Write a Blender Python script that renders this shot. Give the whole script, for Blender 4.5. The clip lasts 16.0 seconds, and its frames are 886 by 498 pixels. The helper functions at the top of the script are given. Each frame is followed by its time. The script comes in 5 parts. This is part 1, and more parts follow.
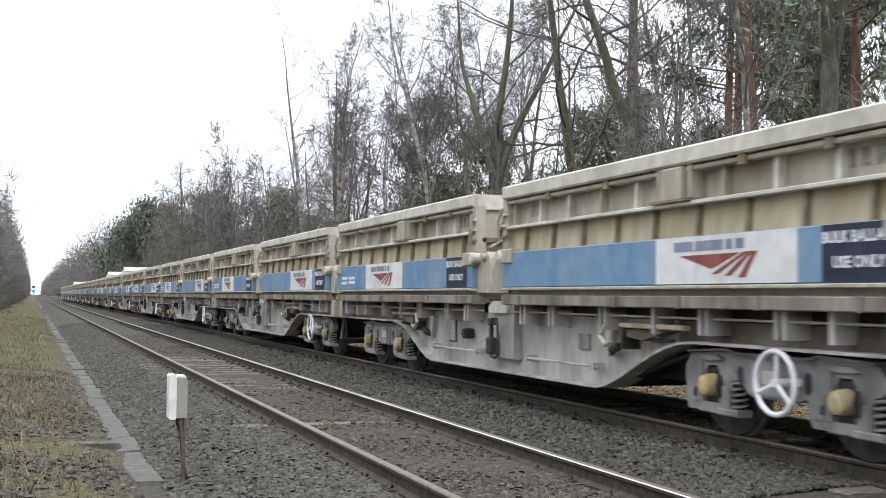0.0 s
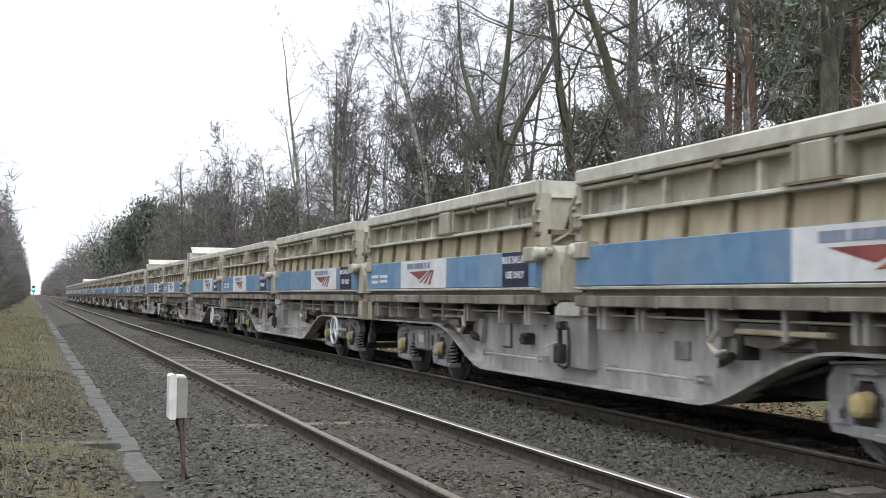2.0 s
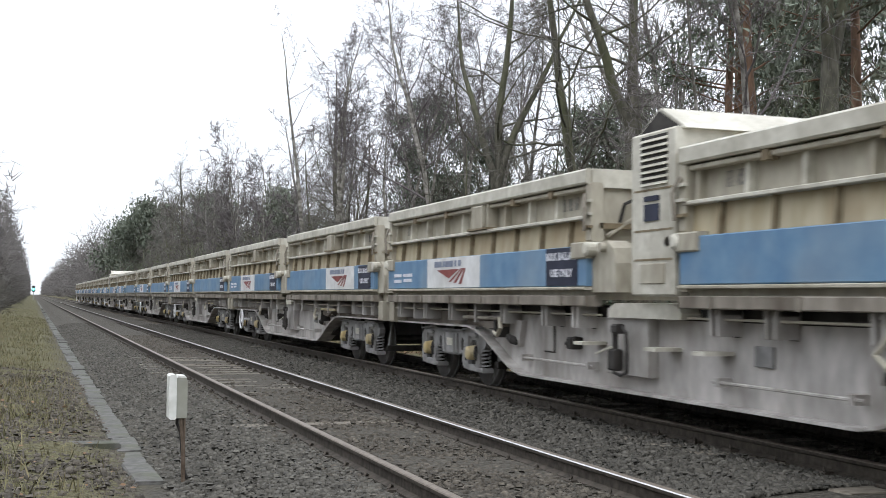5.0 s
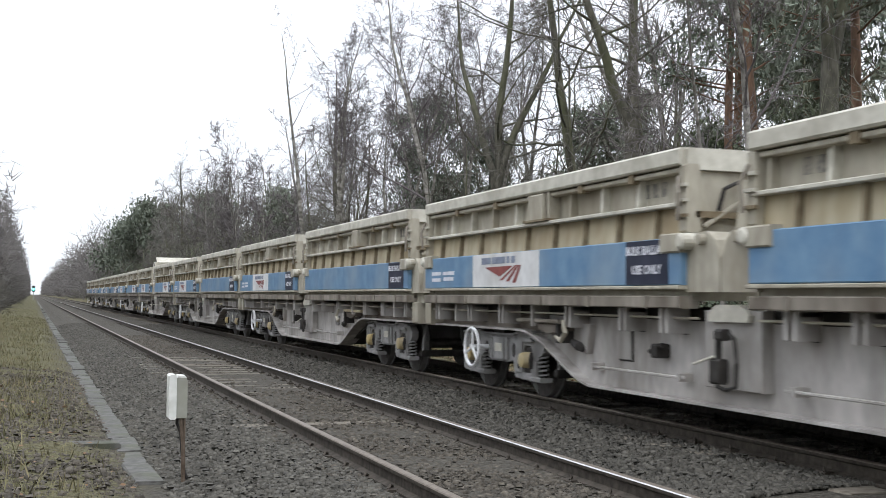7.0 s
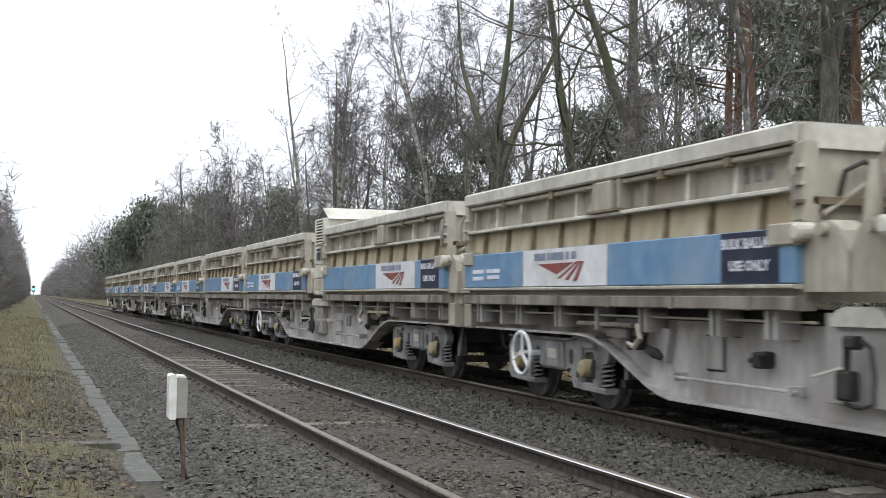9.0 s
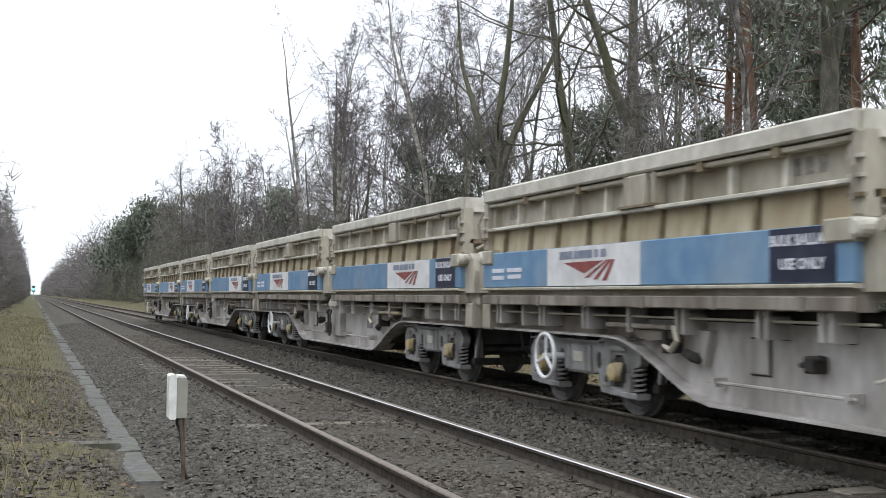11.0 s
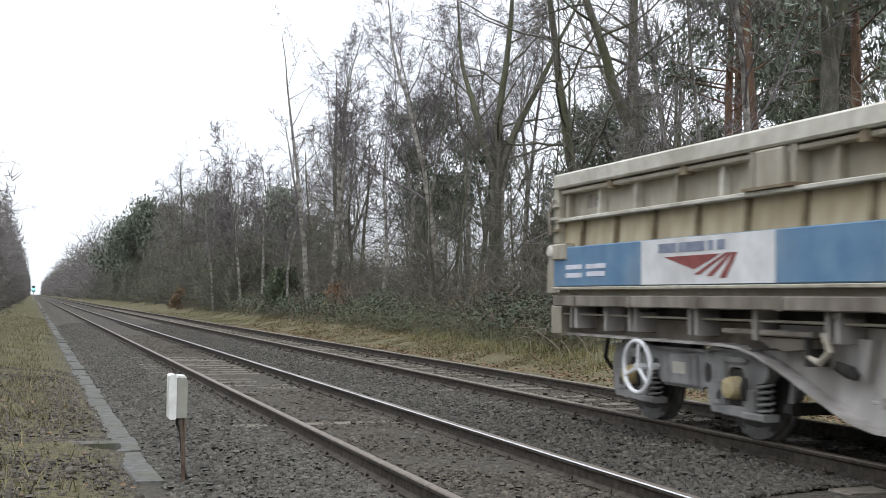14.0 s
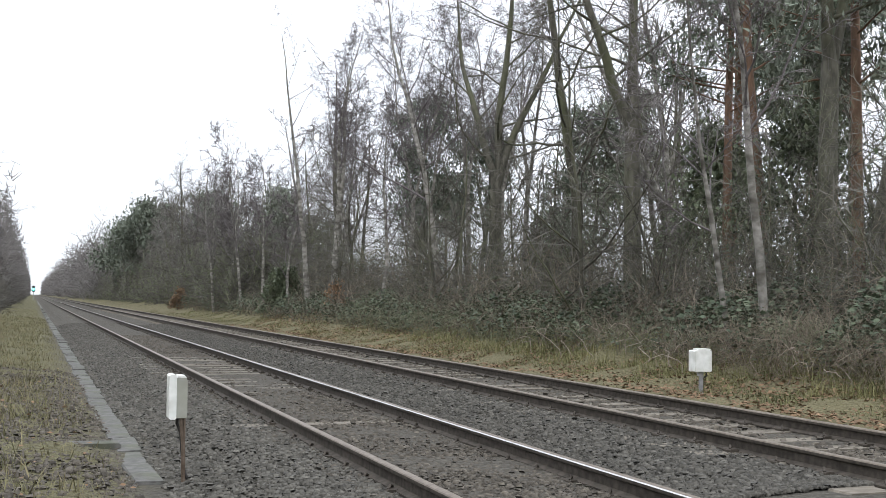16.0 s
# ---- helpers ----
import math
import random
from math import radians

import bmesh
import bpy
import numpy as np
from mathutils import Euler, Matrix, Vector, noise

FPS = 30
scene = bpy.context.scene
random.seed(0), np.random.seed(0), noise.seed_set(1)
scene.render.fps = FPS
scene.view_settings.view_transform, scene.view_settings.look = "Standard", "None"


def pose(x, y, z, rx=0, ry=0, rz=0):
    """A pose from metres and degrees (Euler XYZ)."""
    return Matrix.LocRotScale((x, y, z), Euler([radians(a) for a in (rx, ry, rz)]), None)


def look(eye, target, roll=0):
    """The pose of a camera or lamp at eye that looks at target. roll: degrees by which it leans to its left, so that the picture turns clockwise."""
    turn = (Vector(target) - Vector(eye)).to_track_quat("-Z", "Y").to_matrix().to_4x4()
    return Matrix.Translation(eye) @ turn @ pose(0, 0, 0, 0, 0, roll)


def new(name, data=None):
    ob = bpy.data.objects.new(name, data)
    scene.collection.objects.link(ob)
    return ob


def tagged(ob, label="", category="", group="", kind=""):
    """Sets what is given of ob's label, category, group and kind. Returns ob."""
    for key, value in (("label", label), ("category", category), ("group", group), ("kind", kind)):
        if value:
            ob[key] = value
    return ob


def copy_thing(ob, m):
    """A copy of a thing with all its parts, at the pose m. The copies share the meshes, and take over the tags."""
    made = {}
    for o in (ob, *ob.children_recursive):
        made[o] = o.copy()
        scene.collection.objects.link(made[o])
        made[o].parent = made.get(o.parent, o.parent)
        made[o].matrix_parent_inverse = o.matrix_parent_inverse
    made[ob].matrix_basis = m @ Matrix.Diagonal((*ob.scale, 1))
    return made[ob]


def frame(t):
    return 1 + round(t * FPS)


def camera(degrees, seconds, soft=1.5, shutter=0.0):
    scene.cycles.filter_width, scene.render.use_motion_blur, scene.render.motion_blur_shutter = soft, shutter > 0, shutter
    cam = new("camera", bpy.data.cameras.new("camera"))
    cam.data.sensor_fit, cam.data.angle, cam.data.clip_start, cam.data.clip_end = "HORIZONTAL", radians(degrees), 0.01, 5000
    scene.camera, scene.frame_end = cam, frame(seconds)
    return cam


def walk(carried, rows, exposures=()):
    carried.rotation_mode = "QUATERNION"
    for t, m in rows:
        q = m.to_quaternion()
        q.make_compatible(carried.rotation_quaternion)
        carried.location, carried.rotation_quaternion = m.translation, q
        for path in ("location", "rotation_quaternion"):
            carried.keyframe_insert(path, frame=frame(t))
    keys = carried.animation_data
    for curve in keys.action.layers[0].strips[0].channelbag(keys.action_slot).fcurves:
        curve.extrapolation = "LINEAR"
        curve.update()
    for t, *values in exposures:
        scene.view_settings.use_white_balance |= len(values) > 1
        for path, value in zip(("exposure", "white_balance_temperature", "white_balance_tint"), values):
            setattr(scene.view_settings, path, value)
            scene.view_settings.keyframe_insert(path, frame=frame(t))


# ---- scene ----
# camera: hand-held height, held still beside the line
cam = camera(42.8, 16.0, soft=0.5, shutter=0.12)
EYE = (0.0, 0.0, 1.462)
YAW, PITCH = radians(19.905), radians(2.445)
AIM = (EYE[0] + math.sin(YAW) * math.cos(PITCH), EYE[1] + math.cos(YAW) * math.cos(PITCH), EYE[2] + math.sin(PITCH))
walk(cam, [(0.0, look(EYE, AIM, 0.47)), (16.0, look(EYE, AIM, 0.47))], [(0.0, 0.82, 6150, 9.5), (1.0, 0.66, 6150, 9.5), (2.5, 0.57, 6150, 9.5), (14.0, 0.55, 6150, 9.5), (15.0, 0.65, 6150, 9.5), (16.0, 0.65, 6150, 9.5)])

# overcast winter daylight: a bright cloud sheet over a pale sky, and a wide weak sun
world = bpy.data.worlds.new("sky")
scene.world = world
world.use_nodes = True
wn = world.node_tree.nodes
sky = wn.new("ShaderNodeTexSky")
sky.sky_type, sky.sun_disc = "NISHITA", False
sky.sun_elevation, sky.sun_rotation = radians(50.6), radians(199)
cloud = wn.new("ShaderNodeMix")
cloud.data_type = "RGBA"
cloud.inputs[0].default_value = 0.9
sphere, height = wn.new("ShaderNodeTexCoord"), wn.new("ShaderNodeSeparateXYZ")
world.node_tree.links.new(sphere.outputs["Generated"], height.inputs[0])
sheet = wn.new("ShaderNodeMapRange")          # an overcast sky is about three times brighter overhead than at the horizon
sheet.inputs[3].default_value, sheet.inputs[4].default_value = 0.78, 1.75
tint = wn.new("ShaderNodeMix")
tint.data_type, tint.blend_type, tint.clamp_result = "RGBA", "MULTIPLY", False
tint.inputs[0].default_value = 1.0
tint.inputs[6].default_value = (11.0, 11.1, 11.5, 1)
world.node_tree.links.new(height.outputs[2], sheet.inputs[0])
world.node_tree.links.new(sheet.outputs[0], tint.inputs[7])
world.node_tree.links.new(tint.outputs[2], cloud.inputs[7])
world.node_tree.links.new(sky.outputs[0], cloud.inputs[6])
world.node_tree.links.new(cloud.outputs[2], wn["Background"].inputs[0])
wn["Background"].inputs[1].default_value = 0.092
sun = new("sun", bpy.data.lights.new("sun", "SUN"))
sun.data.energy, sun.data.angle, sun.data.color = 0.6, radians(30), (1.0, 0.96, 0.9)
sun.matrix_world = look((-12, -20, 45), (0, 15, 0))

NEAR_C, FAR_C = 3.390, 6.848      # track centre lines
RAIL_N, RAIL_F = 0.16, 0.227      # rail tops


# ---- materials ----
def mat(name, c1, c2, scale=6.0, rough=0.8, bump=0.3, metal=0.0, stain=None, stain_scale=0.7, stain_amount=0.5, stretch=None, random_tone=0.0, dist=0.02):
    m = bpy.data.materials.new(name)
    m.use_nodes = True
    n, l = m.node_tree.nodes, m.node_tree.links
    b = n["Principled BSDF"]
    b.inputs["Roughness"].default_value, b.inputs["Metallic"].default_value = rough, metal
    b.inputs["Specular IOR Level"].default_value = 0.3
    tc = n.new("ShaderNodeTexCoord")
    mp = n.new("ShaderNodeMapping")
    l.new(tc.outputs["Object"], mp.inputs[0])
    if stretch:
        mp.inputs["Scale"].default_value = stretch
    fine = n.new("ShaderNodeTexNoise")
    fine.inputs["Scale"].default_value, fine.inputs["Detail"].default_value = scale, 8
    l.new(mp.outputs[0], fine.inputs[0])
    ramp = n.new("ShaderNodeValToRGB")
    ramp.color_ramp.elements[0].position, ramp.color_ramp.elements[1].position = 0.35, 0.68
    ramp.color_ramp.elements[0].color, ramp.color_ramp.elements[1].color = (*c1, 1), (*c2, 1)
    l.new(fine.outputs[0], ramp.inputs[0])
    col = ramp.outputs[0]
    if stain:
        big = n.new("ShaderNodeTexNoise")
        big.inputs["Scale"].default_value, big.inputs["Detail"].default_value = stain_scale, 6
        l.new(mp.outputs[0], big.inputs[0])
        r2 = n.new("ShaderNodeMapRange")
        r2.inputs[1].default_value, r2.inputs[2].default_value = 0.45, 0.72
        r2.inputs[3].default_value, r2.inputs[4].default_value = 0.0, stain_amount
        l.new(big.outputs[0], r2.inputs[0])
        mx = n.new("ShaderNodeMix")
        mx.data_type = "RGBA"
        l.new(r2.outputs[0], mx.inputs[0])
        l.new(col, mx.inputs[6])
        mx.inputs[7].default_value = (*stain, 1)
        col = mx.outputs[2]
    if random_tone:
        inf, geo = n.new("ShaderNodeObjectInfo"), n.new("ShaderNodeNewGeometry")
        add = n.new("ShaderNodeMath")
        add.operation = "ADD"
        l.new(inf.outputs["Random"], add.inputs[0])
        l.new(geo.outputs["Random Per Island"], add.inputs[1])
        rng = n.new("ShaderNodeMapRange")
        rng.inputs[2].default_value = 2.0
        rng.inputs[3].default_value, rng.inputs[4].default_value = 1 - random_tone, 1 + random_tone
        l.new(add.outputs[0], rng.inputs[0])
        hsv = n.new("ShaderNodeHueSaturation")
        l.new(rng.outputs[0], hsv.inputs["Value"])
        l.new(col, hsv.inputs["Color"])
        col = hsv.outputs[0]
    l.new(col, b.inputs["Base Color"])
    if bump:
        bp = n.new("ShaderNodeBump")
        bp.inputs["Strength"].default_value, bp.inputs["Distance"].default_value = bump, dist
        l.new(fine.outputs[0], bp.inputs["Height"])
        l.new(bp.outputs[0], b.inputs["Normal"])
    return m


CREAM = mat("cream_paint", (0.335, 0.307, 0.245), (0.45, 0.42, 0.34), 9, 0.65, 0.12, stain=(0.21, 0.175, 0.12), stain_scale=1.3, stain_amount=0.65, stretch=(1, 1, 0.45))
PALE = mat("pale_paint", (0.46, 0.437, 0.365), (0.61, 0.588, 0.508), 8, 0.6, 0.1, stain=(0.26, 0.235, 0.18), stain_scale=1.6, stain_amount=0.6)
OCHRE = mat("dusty_ochre_paint", (0.38, 0.32, 0.205), (0.50, 0.44, 0.31), 5, 0.75, 0.15, stain=(0.26, 0.18, 0.10), stain_scale=1.8, stain_amount=0.65, stretch=(1, 1, 0.35))
BROWN = mat("rust_stained_paint", (0.15, 0.115, 0.07), (0.26, 0.215, 0.14), 8, 0.8, 0.15)
BLUE = mat("blue_paint", (0.10, 0.195, 0.32), (0.155, 0.265, 0.385), 4, 0.5, 0.06, stain=(0.25, 0.30, 0.335), stain_scale=0.8, stain_amount=0.6, random_tone=0.14)
WHITE = mat("white_vinyl", (0.58, 0.58, 0.57), (0.72, 0.72, 0.71), 5, 0.5, 0.05, stain=(0.42, 0.40, 0.36), stain_scale=2.0, stain_amount=0.5)
NAVY = mat("navy_vinyl", (0.012, 0.016, 0.035), (0.03, 0.035, 0.06), 5, 0.45, 0.03)
RED = mat("dark_red_vinyl", (0.19, 0.05, 0.045), (0.27, 0.08, 0.07), 8, 0.5, 0.03)
LETTER = mat("grey_white_vinyl", (0.55, 0.56, 0.6), (0.7, 0.7, 0.74), 8, 0.5, 0.02)
SLATE = mat("slate_blue_vinyl", (0.16, 0.18, 0.24), (0.26, 0.29, 0.36), 8, 0.5, 0.02)
FRAME_G = mat("dusty_grey_paint", (0.32, 0.302, 0.278), (0.56, 0.532, 0.50), 3.5, 0.75, 0.15, stain=(0.13, 0.11, 0.088), stain_scale=1.7, stain_amount=0.8, stretch=(1, 1, 0.5))
STENCIL = mat("worn_stencil_paint", (0.13, 0.125, 0.12), (0.34, 0.315, 0.26), 22, 0.7, 0.0)
SILL = mat("grimy_sill_paint", (0.17, 0.148, 0.118), (0.30, 0.27, 0.225), 5, 0.75, 0.15, stain=(0.075, 0.058, 0.042), stain_scale=2.2, stain_amount=0.9, stretch=(1, 1, 0.4))
BOGIE_G = mat("bogie_grey", (0.185, 0.18, 0.174), (0.35, 0.342, 0.33), 6, 0.7, 0.25, stain=(0.07, 0.064, 0.055), stain_scale=3.0, stain_amount=0.75)
DARK = mat("grimy_steel_and_shade", (0.018, 0.016, 0.014), (0.05, 0.045, 0.04), 6, 0.7, 0.2)
STEEL = mat("wheel_steel", (0.045, 0.04, 0.036), (0.10, 0.09, 0.085), 6, 0.5, 0.1, metal=0.4)
RIM = mat("worn_wheel_rim", (0.13, 0.125, 0.12), (0.24, 0.235, 0.225), 10, 0.5, 0.05, metal=0.3)
RUST_SHADE = mat("rusty_shaded_underframe", (0.075, 0.06, 0.045), (0.17, 0.145, 0.118), 4, 0.8, 0.2, stain=(0.26, 0.235, 0.20), stain_scale=1.5, stain_amount=0.45)
YELLOW = mat("dull_yellow_paint", (0.37, 0.28, 0.12), (0.47, 0.38, 0.2), 8, 0.6, 0.1, stain=(0.33, 0.30, 0.23), stain_scale=3, stain_amount=0.85, random_tone=0.25)
WHEELWHITE = mat("white_handwheel_paint", (0.6, 0.6, 0.6), (0.78, 0.78, 0.78), 10, 0.5, 0.05)
RAILTOP = mat("polished_rail", (0.62, 0.61, 0.6), (0.78, 0.77, 0.76), 20, 0.42, 0.02, metal=1.0)
RAILDULL = mat("dull_rail_head", (0.13, 0.107, 0.083), (0.21, 0.178, 0.142), 20, 0.55, 0.05, metal=0.4)
RAILSIDE = mat("rusty_rail", (0.035, 0.029, 0.022), (0.075, 0.063, 0.05), 15, 0.85, 0.2)
SLEEPER = mat("weathered_sleeper", (0.095, 0.083, 0.065), (0.19, 0.168, 0.134), 5, 0.9, 0.4, stretch=(1, 6, 1), random_tone=0.25)
STONE = mat("ballast_stone", (0.06, 0.056, 0.047), (0.122, 0.114, 0.096), 14, 0.9, 0.3, random_tone=0.6)
STONE_B = mat("dusty_ballast_stone", (0.07, 0.061, 0.049), (0.13, 0.114, 0.09), 14, 0.9, 0.3, random_tone=0.55)
CONCRETE = mat("grey_concrete", (0.075, 0.073, 0.067), (0.135, 0.13, 0.12), 12, 0.9, 0.25, stain=(0.075, 0.08, 0.045), stain_scale=2.5, stain_amount=0.75, random_tone=0.12)
CABWHITE = mat("offwhite_cabinet_paint", (0.62, 0.62, 0.58), (0.74, 0.74, 0.70), 8, 0.5, 0.05, stain=(0.4, 0.4, 0.33), stain_scale=5, stain_amount=0.5)
CABGREY = mat("pale_grey_cabinet", (0.25, 0.25, 0.21), (0.33, 0.325, 0.28), 8, 0.55, 0.05, stain=(0.25, 0.25, 0.19), stain_scale=5, stain_amount=0.5)
POSTRUST = mat("rusty_post", (0.07, 0.05, 0.035), (0.13, 0.10, 0.075), 12, 0.9, 0.3)
GALV = mat("galvanised_post", (0.3, 0.3, 0.31), (0.42, 0.42, 0.43), 12, 0.5, 0.1, metal=0.5)
BARK = mat("grey_brown_bark", (0.06, 0.056, 0.044), (0.125, 0.118, 0.092), 9, 0.95, 0.6, stain=(0.095, 0.105, 0.045), stain_scale=0.9, stain_amount=0.8, stretch=(1, 1, 0.3))
BIRCH = mat("birch_bark", (0.13, 0.12, 0.10), (0.33, 0.312, 0.28), 5, 0.9, 0.4, stain=(0.05, 0.045, 0.035), stain_scale=3.2, stain_amount=1.0, stretch=(0.8, 0.8, 1.3))
PINEBARK = mat("orange_pine_bark", (0.11, 0.068, 0.045), (0.215, 0.135, 0.09), 8, 0.95, 0.6, stain=(0.091, 0.065, 0.052), stain_scale=0.8, stain_amount=0.7, stretch=(1, 1, 0.3))
TWIG = mat("twig_grey_brown", (0.085, 0.079, 0.066), (0.15, 0.141, 0.12), 3, 0.95, 0.0, random_tone=0.35)
OLIVE = mat("mossy_twig", (0.09, 0.098, 0.058), (0.165, 0.17, 0.105), 3, 0.95, 0.0, random_tone=0.35)
# paler than TWIG: the haze of distance is put into the colour
HAZE = mat("haze_lightened_twig", (0.10, 0.092, 0.085), (0.165, 0.152, 0.142), 0.3, 0.95, 0.0, random_tone=0.3)
TWIG_P = mat("birch_twig", (0.11, 0.097, 0.095), (0.175, 0.157, 0.155), 3, 0.95, 0.0, random_tone=0.25)
NEEDLE = mat("pine_needles", (0.12, 0.14, 0.105), (0.205, 0.225, 0.17), 2, 0.8, 0.0, random_tone=0.4)
IVY = mat("evergreen_leaves", (0.085, 0.105, 0.062), (0.155, 0.175, 0.105), 2, 0.6, 0.0, random_tone=0.45)
BRAMBLE = mat("bramble_leaf", (0.06, 0.085, 0.05), (0.125, 0.145, 0.088), 2, 0.65, 0.0, random_tone=0.5)
DRYLEAF = mat("fallen_leaf", (0.13, 0.08, 0.045), (0.25, 0.165, 0.10), 2, 0.9, 0.0, random_tone=0.5)
CANE = mat("dry_cane", (0.12, 0.098, 0.072), (0.215, 0.18, 0.138), 3, 0.95, 0.0, random_tone=0.4)
BRIAR = mat("pale_briar", (0.24, 0.2, 0.16), (0.38, 0.33, 0.27), 3, 0.9, 0.0, random_tone=0.3)
BANKGRASS = mat("mossy_bank_grass", (0.085, 0.09, 0.038), (0.20, 0.185, 0.085), 1.2, 0.9, 0.0, random_tone=0.45)
GRASS = mat("winter_grass", (0.09, 0.09, 0.042), (0.205, 0.185, 0.10), 0.8, 0.9, 0.0, stain=(0.13, 0.095, 0.06), stain_scale=1.6, stain_amount=0.7, random_tone=0.35)


# ---- ground ----
PROFILE = [(-1500, 2.0), (-60, 1.2), (-12, 0.6), (-4, 0.25), (-1.0, 0.05), (0.45, -0.06), (0.72, -0.12), (1.15, -0.13), (1.75, -0.02), (2.2, 0.0), (4.6, 0.01), (5.5, 0.06),
           (8.15, 0.065), (8.6, 0.03), (9.3, -0.10), (10.3, -0.10), (11.2, 0.10), (12.6, 0.5), (14.5, 0.85), (18, 1.0), (60, 1.2), (1500, 2.0)]


def ground_z(x):
    for (a, za), (b, zb) in zip(PROFILE, PROFILE[1:]):
        if a <= x <= b:
            return za + (zb - za) * (x - a) / (b - a)
    return 0.0


def mesh_of(name, verts, faces, mats, idx=None, smooth=False):
    me = bpy.data.meshes.new(name)
    me.from_pydata(verts, [], faces)
    for m in mats:
        me.materials.append(m)
    if idx is not None:
        me.polygons.foreach_set("material_index", idx)
    if smooth:
        me.polygons.foreach_set("use_smooth", [True] * len(me.polygons))
    me.update()
    return me


def ground_material():
    m = bpy.data.materials.new("ballast_and_soil")
    m.use_nodes = True
    n, l = m.node_tree.nodes, m.node_tree.links
    b = n["Principled BSDF"]
    b.inputs["Roughness"].default_value = 0.95
    b.inputs["Specular IOR Level"].default_value = 0.15
    tc = n.new("ShaderNodeTexCoord")
    sep = n.new("ShaderNodeSeparateXYZ")
    l.new(tc.outputs["Object"], sep.inputs[0])
    wob = n.new("ShaderNodeTexNoise")
    wob.inputs["Scale"].default_value, wob.inputs["Detail"].default_value = 1.1, 5
    l.new(tc.outputs["Object"], wob.inputs[0])
    w2 = n.new("ShaderNodeMath")
    w2.operation = "MULTIPLY_ADD"
    l.new(wob.outputs[0], w2.inputs[0])
    w2.inputs[1].default_value = 1.6
    l.new(sep.outputs[0], w2.inputs[2])
    fine = n.new("ShaderNodeTexVoronoi")
    fine.inputs["Scale"].default_value = 17
    l.new(tc.outputs["Object"], fine.inputs[0])
    spk = n.new("ShaderNodeTexNoise")
    spk.inputs["Scale"].default_value, spk.inputs["Detail"].default_value = 26, 6
    l.new(tc.outputs["Object"], spk.inputs[0])

    def tone(src, a, c):
        r = n.new("ShaderNodeValToRGB")
        r.color_ramp.elements[0].position, r.color_ramp.elements[1].position = 0.3, 0.7
        r.color_ramp.elements[0].color, r.color_ramp.elements[1].color = (*a, 1), (*c, 1)
        l.new(src, r.inputs[0])
        return r.outputs[0]
    stone = tone(spk.outputs[0], (0.045, 0.041, 0.034), (0.10, 0.092, 0.076))
    soil = tone(spk.outputs[0], (0.085, 0.078, 0.042), (0.175, 0.155, 0.09))
    grass = tone(spk.outputs[0], (0.055, 0.05, 0.028), (0.15, 0.138, 0.075))

    def step(lo, hi, out_a, out_b):
        r = n.new("ShaderNodeMapRange")
        r.inputs[1].default_value, r.inputs[2].default_value = lo, hi
        l.new(w2.outputs[0], r.inputs[0])
        x = n.new("ShaderNodeMix")
        x.data_type = "RGBA"
        l.new(r.outputs[0], x.inputs[0])
        l.new(out_a, x.inputs[6])
        l.new(out_b, x.inputs[7])
        return x.outputs[2]
    col = step(1.2, 1.9, grass, stone)
    col = step(9.6, 10.4, col, soil)
    l.new(col, b.inputs["Base Color"])
    bp = n.new("ShaderNodeBump")
    bp.inputs["Strength"].default_value, bp.inputs["Distance"].default_value = 0.9, 0.04
    l.new(fine.outputs["Distance"], bp.inputs["Height"])
    l.new(bp.outputs[0], b.inputs["Normal"])
    return m


def build_ground():
    xs = [-1500, -400, -120, -60, -25, -12, -8, -5.5]
    x = -4.0
    while x < 16:
        xs.append(x)
        x += 0.22
    xs += [16, 17, 18, 20, 23, 27, 33, 42, 60, 120, 400, 1500]
    ys = [-1500, -400, -120, -60, -30, -15, -8]
    y = -5.0
    while y < 1800:
        ys.append(y)
        y += 0.3 if y < 30 else (1.0 if y < 80 else y * 0.06)
    ys.append(2500)
    verts = []
    for yy in ys:
        for xx in xs:
            z = ground_z(xx)
            amp = 0.05 if xx < 0.5 else (0.02 if xx < 9.5 else 0.12)
            z += amp * noise.noise((xx * 0.9, yy * 0.9, 3.0)) if abs(xx) < 50 and -10 < yy < 300 else 0
            verts.append((xx, yy, z))
    w = len(xs)
    faces = [(j * w + i, j * w + i + 1, (j + 1) * w + i + 1, (j + 1) * w + i) for j in range(len(ys) - 1) for i in range(w - 1)]
    ob = new("ground", mesh_of("ground", verts, faces, [ground_material()], smooth=True))
    return tagged(ob, "grey ballast trackbed between grassy verge and leaf-strewn bank", "ground", kind="structure")


build_ground()


